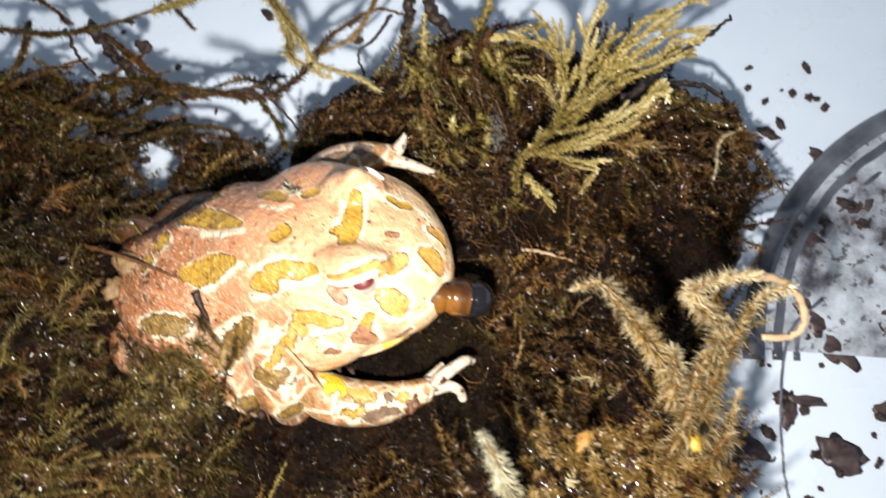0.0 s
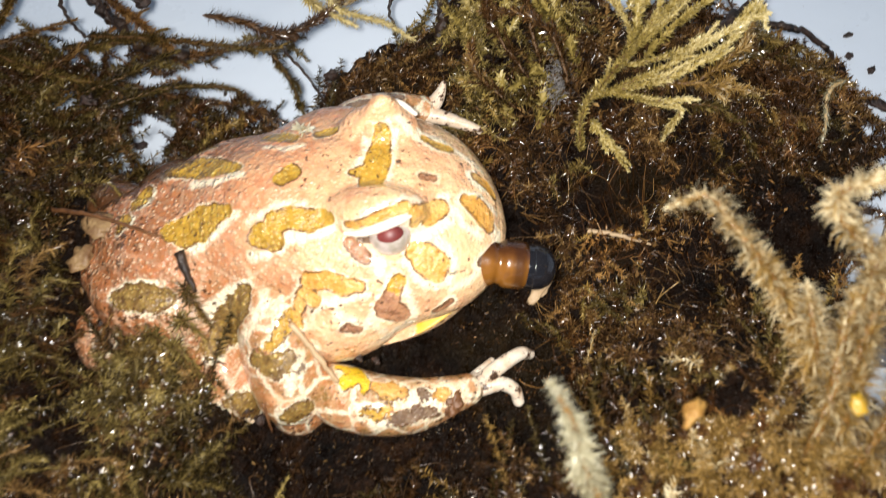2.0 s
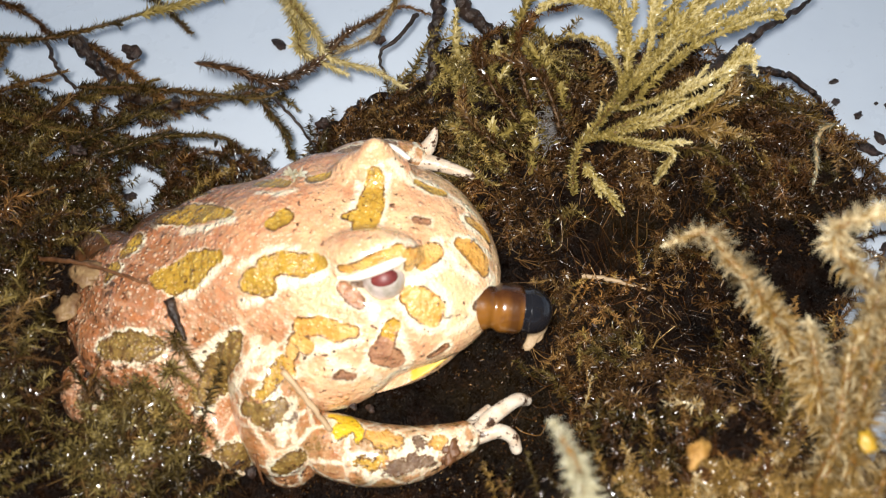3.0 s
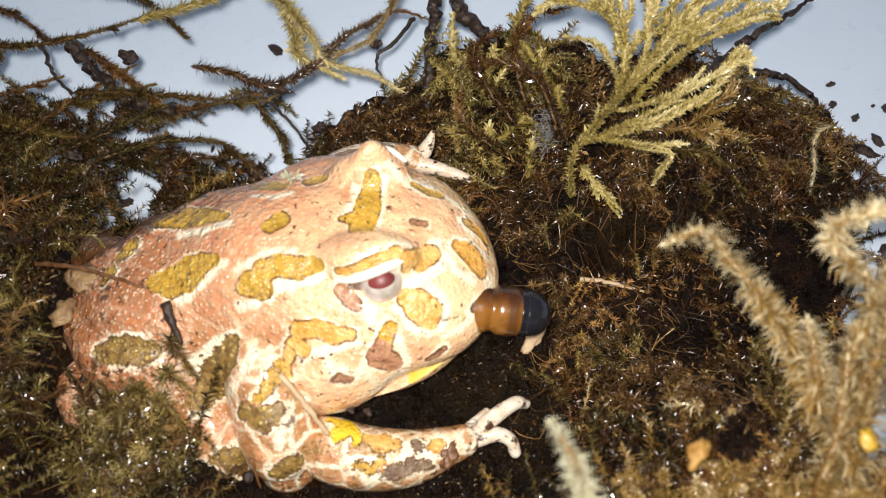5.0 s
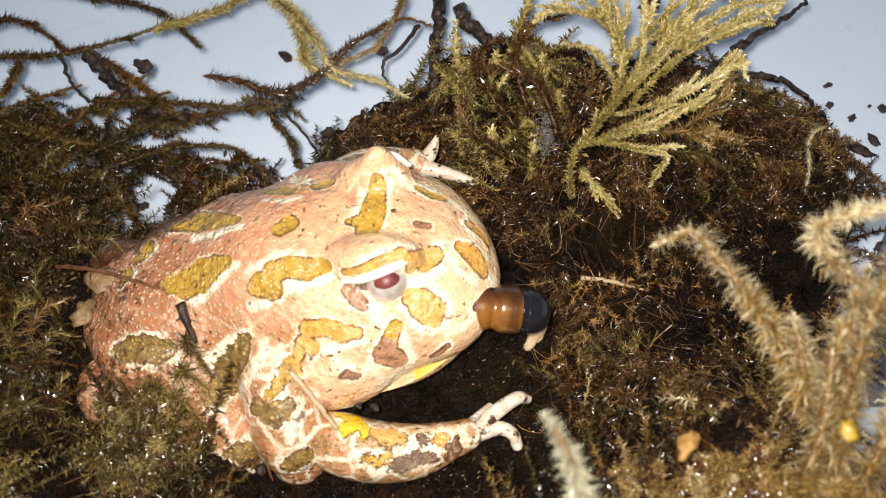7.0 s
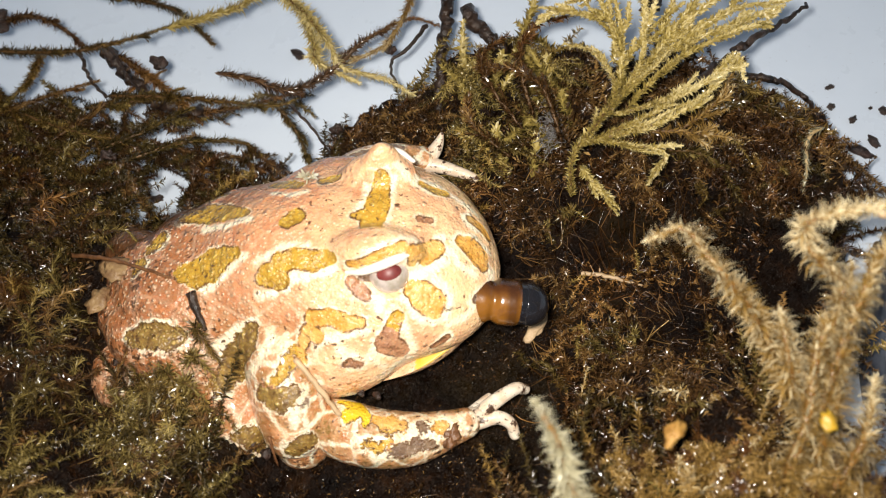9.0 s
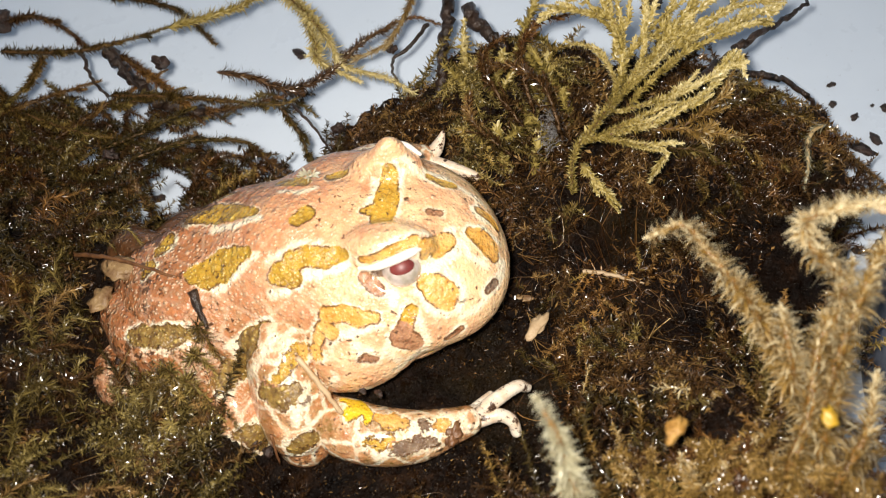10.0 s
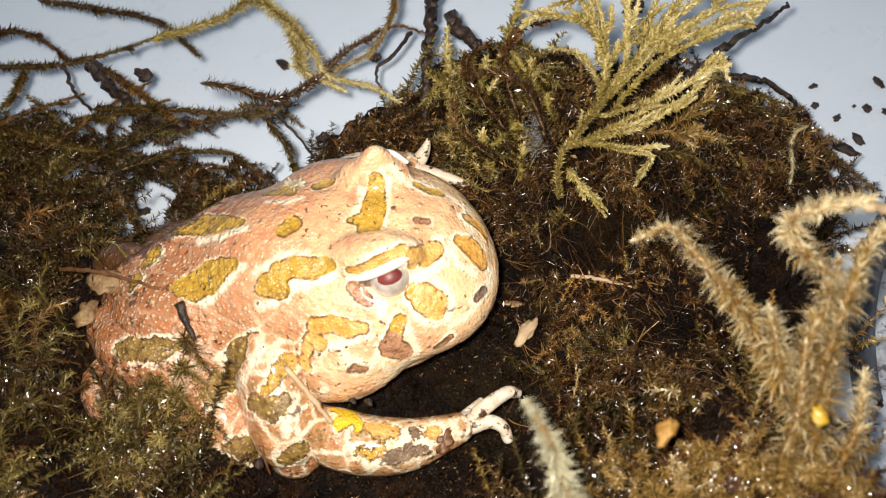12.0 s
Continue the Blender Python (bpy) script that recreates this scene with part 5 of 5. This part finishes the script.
def eye(parent, at, aim, size):
    """An eyeball with a flat oval pupil turned towards aim, as parts of the head."""
    bm = bmesh.new()
    bmesh.ops.create_uvsphere(bm, u_segments=32, v_segments=20, radius=size * MM)
    me = bpy.data.meshes.new("eyeball")
    bm.to_mesh(me)
    bm.free()
    me.materials.append(EYEWHITE)
    me.polygons.foreach_set("use_smooth", [True] * len(me.polygons))
    ball = part("eyeball", me, parent, "pale glossy eyeball")
    ball.location = Vector(at) * MM
    bm = bmesh.new()
    bmesh.ops.create_uvsphere(bm, u_segments=28, v_segments=14, radius=1.0)
    out = Vector(aim).normalized()
    along = (Vector((0.93, 0.12 if at[1] < 0 else -0.12, 0.3)) - out * Vector((0.93, 0.12, 0.3)).dot(out)).normalized()
    turn = Matrix((along, out.cross(along), out)).transposed()
    for v in bm.verts:
        c = Vector((v.co.x * 1.7, v.co.y * 1.0, math.sqrt(size**2 - (v.co.x * 1.7) ** 2 - (v.co.y * 1.0) ** 2) + 0.10 * v.co.z)) * MM
        v.co = turn @ c + Vector(at) * MM
    me = bpy.data.meshes.new("pupil")
    bm.to_mesh(me)
    bm.free()
    me.materials.append(PUPIL)
    me.polygons.foreach_set("use_smooth", [True] * len(me.polygons))
    return ball, part("pupil", me, parent, "dark red oval pupil")


FROG_AT = (-27.0, 38.0, 16.0)
frog = thing("horned_frog", "plump albino horned frog, pink with ochre patches, in moss", "frog", at=FROG_AT)
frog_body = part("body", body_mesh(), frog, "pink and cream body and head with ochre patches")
lower_jaw = part("lower_jaw", jaw_mesh(), frog_body, "pale lower jaw with a yellow lip")
near_eye = eye(frog_body, (14.1, -7.5, 16.8), (0.10, -0.40, 0.91), 2.75)
eye(frog_body, (14.2, 8.8, 16.4), (0.25, 0.75, 0.6), 2.7)
# the lids' pale rims, drawn over the upper half of each eye
for rim in ([(8.6, -8.0, 18.4, 0.25), (10.6, -8.4, 19.3, 0.5), (12.3, -8.2, 19.85, 0.62), (14.3, -7.55, 20.15, 0.66), (15.8, -6.9, 20.2, 0.62), (16.9, -6.3, 19.85, 0.3)],
            [(11.2, 9.6, 18.8, 0.3), (13.0, 10.6, 18.8, 0.55), (15.0, 10.7, 18.4, 0.55), (17.0, 9.8, 17.4, 0.3)]):
    part("eyelid", mesh_from("eyelid", *rounded_tube(rim, 0.3, 14), RIM), frog_body, "cream rim of the upper eyelid")
for limb_name, line in LEG_LINES:
    part(limb_name, skinned(limb_name, *rounded_tube(line, 0.35, 30)), frog)
for line in ([(22.5, -23.8, 1.6, 2.0), (24.5, -22.9, 1.4, 1.7), (26.2, -22.3, 1.1, 1.2)],):
    part("palm", mesh_from("palm", *rounded_tube(line, 0.4, 16), FINGER), frog, "pale front foot")
for line in (
    [(25, -22.6, 1.2, 1.2), (28, -20.2, 1.4, 1.1), (30.6, -18.4, 0.8, 0.95), (32, -18.0, -0.6, 0.8)],
    [(25.4, -23.2, 1.2, 1.2), (28, -22.8, 1.6, 1.0), (29.8, -23.4, 0.8, 0.9), (30.4, -24.6, -0.6, 0.8)],
    [(24, -22.0, 0.4, 0.9), (25.6, -20.2, -0.4, 0.7), (26.8, -18.8, -1.2, 0.5)],
    [(16, 18.4, 4.6, 1.6), (18.4, 19.0, 4.9, 1.3), (19.6, 20.4, 5.7, 0.9), (20.2, 21.6, 6.6, 0.4)],
    [(16, 18.0, 4.4, 1.6), (19.5, 17.2, 4.4, 1.15), (22.8, 16.2, 4.0, 0.9), (25.2, 15.4, 3.4, 0.75)],
):
    part("finger", mesh_from("finger", *rounded_tube(line, 0.3, 14), FINGER), frog, "pale blunt finger")

# ---- litter on the frog ----
def on_frog(points):
    return [tuple(a + b for a, b in zip(p, FROG_AT)) for p in points]


stick("pine_needle", on_frog([(-13.5, -8.6, 14.6), (-12.6, -11, 13.6), (-11.4, -13.4, 12.2)]), 0.75, BARK, "dark bark sliver stuck on the frog's flank", "needle", tip=0.4, rough=0.07, seed=51)
stick("pine_needle", on_frog([(1.2, -17.6, 12.0), (4, -20.6, 9.8), (6.8, -23.9, 6.6)]), 0.42, STRAW, "brown dry stalk lying across the frog's arm", "needle", tip=0.8, seed=52)
stick("pine_needle", on_frog([(-2.9, -26.4, 6.0), (-2.6, -28, 4.2), (-2.3, -29.4, 1.9)]), 0.25, NEEDLE, "thin dark needle against the frog's leg", "needle", seed=53)
stick("pine_needle", on_frog([(-36, 1, 8), (-27, -2.2, 12.6), (-20, -5, 14.2), (-16, -6.6, 14.6)]), 0.4, NEEDLE, "reddish brown needle lying on the frog's rump", "needle", tip=0.5, seed=54)
stick("pine_needle", on_frog([(-7, -14.2, 10.4), (-5.5, -16, 9.6)]), 0.2, NEEDLE, "thin dark needle against the frog's side", "needle", seed=55)
crumb("bark_chip", on_frog([(21.8, -25.7, 3.6)])[0], (0.8, 1.6, 0.6), NEEDLE, "reddish brown bark chip stuck on the frog's arm", "bark", seed=56, uneven=0.3)
frond("moss_sprig", on_frog([(1.0, 9.5, 14.5), (2.6, 8.2, 17.4), (3.4, 6.4, 19.8)]), PALE, PALE_STEM, "small dry moss sprig on the frog's back", "", 1.6, 0.4, 3, 45, 0.14, 0.2, 400)


for k, line in enumerate((
    [(-13.5, -12, 11.5), (-11.5, -14.5, 13.2), (-9.4, -17.5, 11.5)],
    [(-15.5, -17, 6.0), (-12.5, -16.8, 11.5), (-9.8, -19.6, 11.0)],
    [(-16, -19, 5.0), (-13.6, -20, 10.0), (-11.0, -22.5, 9.5)],
    [(-19, -16.5, 7.0), (-16.8, -18.5, 10.8), (-14.8, -21.5, 9.8)],
)):
    frond("moss_sprig", on_frog(line), OLIVE, STEM, "limp olive moss sprig clinging to the frog's thigh", "sprigs on the frog", 1.9, 0.2, 5, 24, 0.055, 0.2, 410 + k, 1.1, 0.5, 18, 0, 6.0, (0.15, 0.5), 0.3)
for k, (at, size) in enumerate([((-6.5, -26.5, 2.6), 1.1), ((-4.2, -27.6, 1.8), 0.9), ((-8.6, -25.2, 2.2), 1.2), ((2.2, -27.6, 2.0), 0.7), ((-3.0, -24.8, 5.4), 0.5), ((-26.5, -14.5, 4.4), 0.9), ((9.2, -20.2, 5.4), 0.6), ((11.5, -20.6, 5.2), 0.5)]):
    crumb("soil_crumb", on_frog([at])[0], size, CRUMB, "dark wet soil crumb stuck to the frog's skin", "soil", "soil on the frog", 420 + k, uneven=0.14)


# ---- the larva in the frog's mouth ----
def larva():
    top = thing("beetle_larva", "amber and black beetle larva held in the frog's mouth", "larva", at=(4.6, 29.4, 24.6))
    line = np.array([(x, 0, -0.05 * x) for x in np.linspace(-8, 0.2, 60)])
    r = 3.3 - 0.45 * np.abs(np.cos((line[:, 0] + 8.2) * np.pi / 4.2)) ** 8
    part("body_segment", mesh_from("body_segment", *tube_arrays(line, r, 32), AMBER), top, "amber ringed body segment")
    line = np.array([(x, 0, -0.05 * x) for x in np.linspace(-0.2, 0.7, 8)])
    part("collar", mesh_from("collar", *tube_arrays(line, np.full(8, 3.0), 32), BLACK), top, "dark brown collar")
    s = np.linspace(0, 1, 16)
    line = np.stack([0.6 + 3.4 * s, 0 * s, -0.1 * s], 1)
    part("head_capsule", mesh_from("head_capsule", *tube_arrays(line, 3.15 * np.sqrt(np.clip(1 - s**2.4, 0.001, 1)), 32, 0.92), BLACK), top, "glossy black head capsule")
    return top


beetle = larva()


# ---- what moves ----
def motions():
    still = pose(0, 0, 0)
    walk(frog_body, [(0.0, still), (9.1, still), (9.2, still), (9.3, pose(0.0001, -0.0001, -0.0001)), (9.4, pose(0.0012, 0.0002, -0.0004, 6, -1, 0.5)),
                     (9.5, pose(0.0020, 0.0010, -0.0010, 2.6, -1.7, 1.9)), (9.7, pose(0.0014, 0.0006, -0.0003, 1.8, -0.3, 2.2)),
                     (10.0, pose(0.0010, 0.0004, 0.0002, 1.4, 0.5, 2.3)), (10.5, pose(0.0010, 0.0004, 0.0002, 1.4, 0.5, 2.3)), (12.0, pose(0.0012, 0.0005, 0.0004, 2.4, 0.2, 1.8))])
    open_jaw, shut = pose(-0.0002, -0.0008, -0.0004), pose(-0.0004, 0.0003, 0.0002)
    walk(lower_jaw, [(0.0, open_jaw), (9.3, open_jaw), (9.5, shut), (12.0, shut)])
    # the near eye is drawn in at first, and comes up as the frog wakes
    for piece in near_eye:
        rest = piece.matrix_basis.translation.copy()
        at = lambda d: pose(rest.x, rest.y + 0.0004 * d, rest.z - 0.0011 * d)  # noqa: E731
        walk(piece, [(0.0, at(1.0)), (0.3, at(0.9)), (1.0, at(0.4)), (1.6, at(0.15)), (2.2, at(0.0)), (12.0, at(0.0))])
    held = pose(0.0046, 0.0294, 0.0246, 0, 6, -4)
    gone = pose(-0.0160, 0.0350, 0.0250, 0, 6, -4)
    walk(beetle, [(0.0, held), (9.2, held), (9.3, pose(0.0046, 0.0302, 0.0250, 0, 4, 0)), (9.46, gone), (12.0, gone)])


motions()
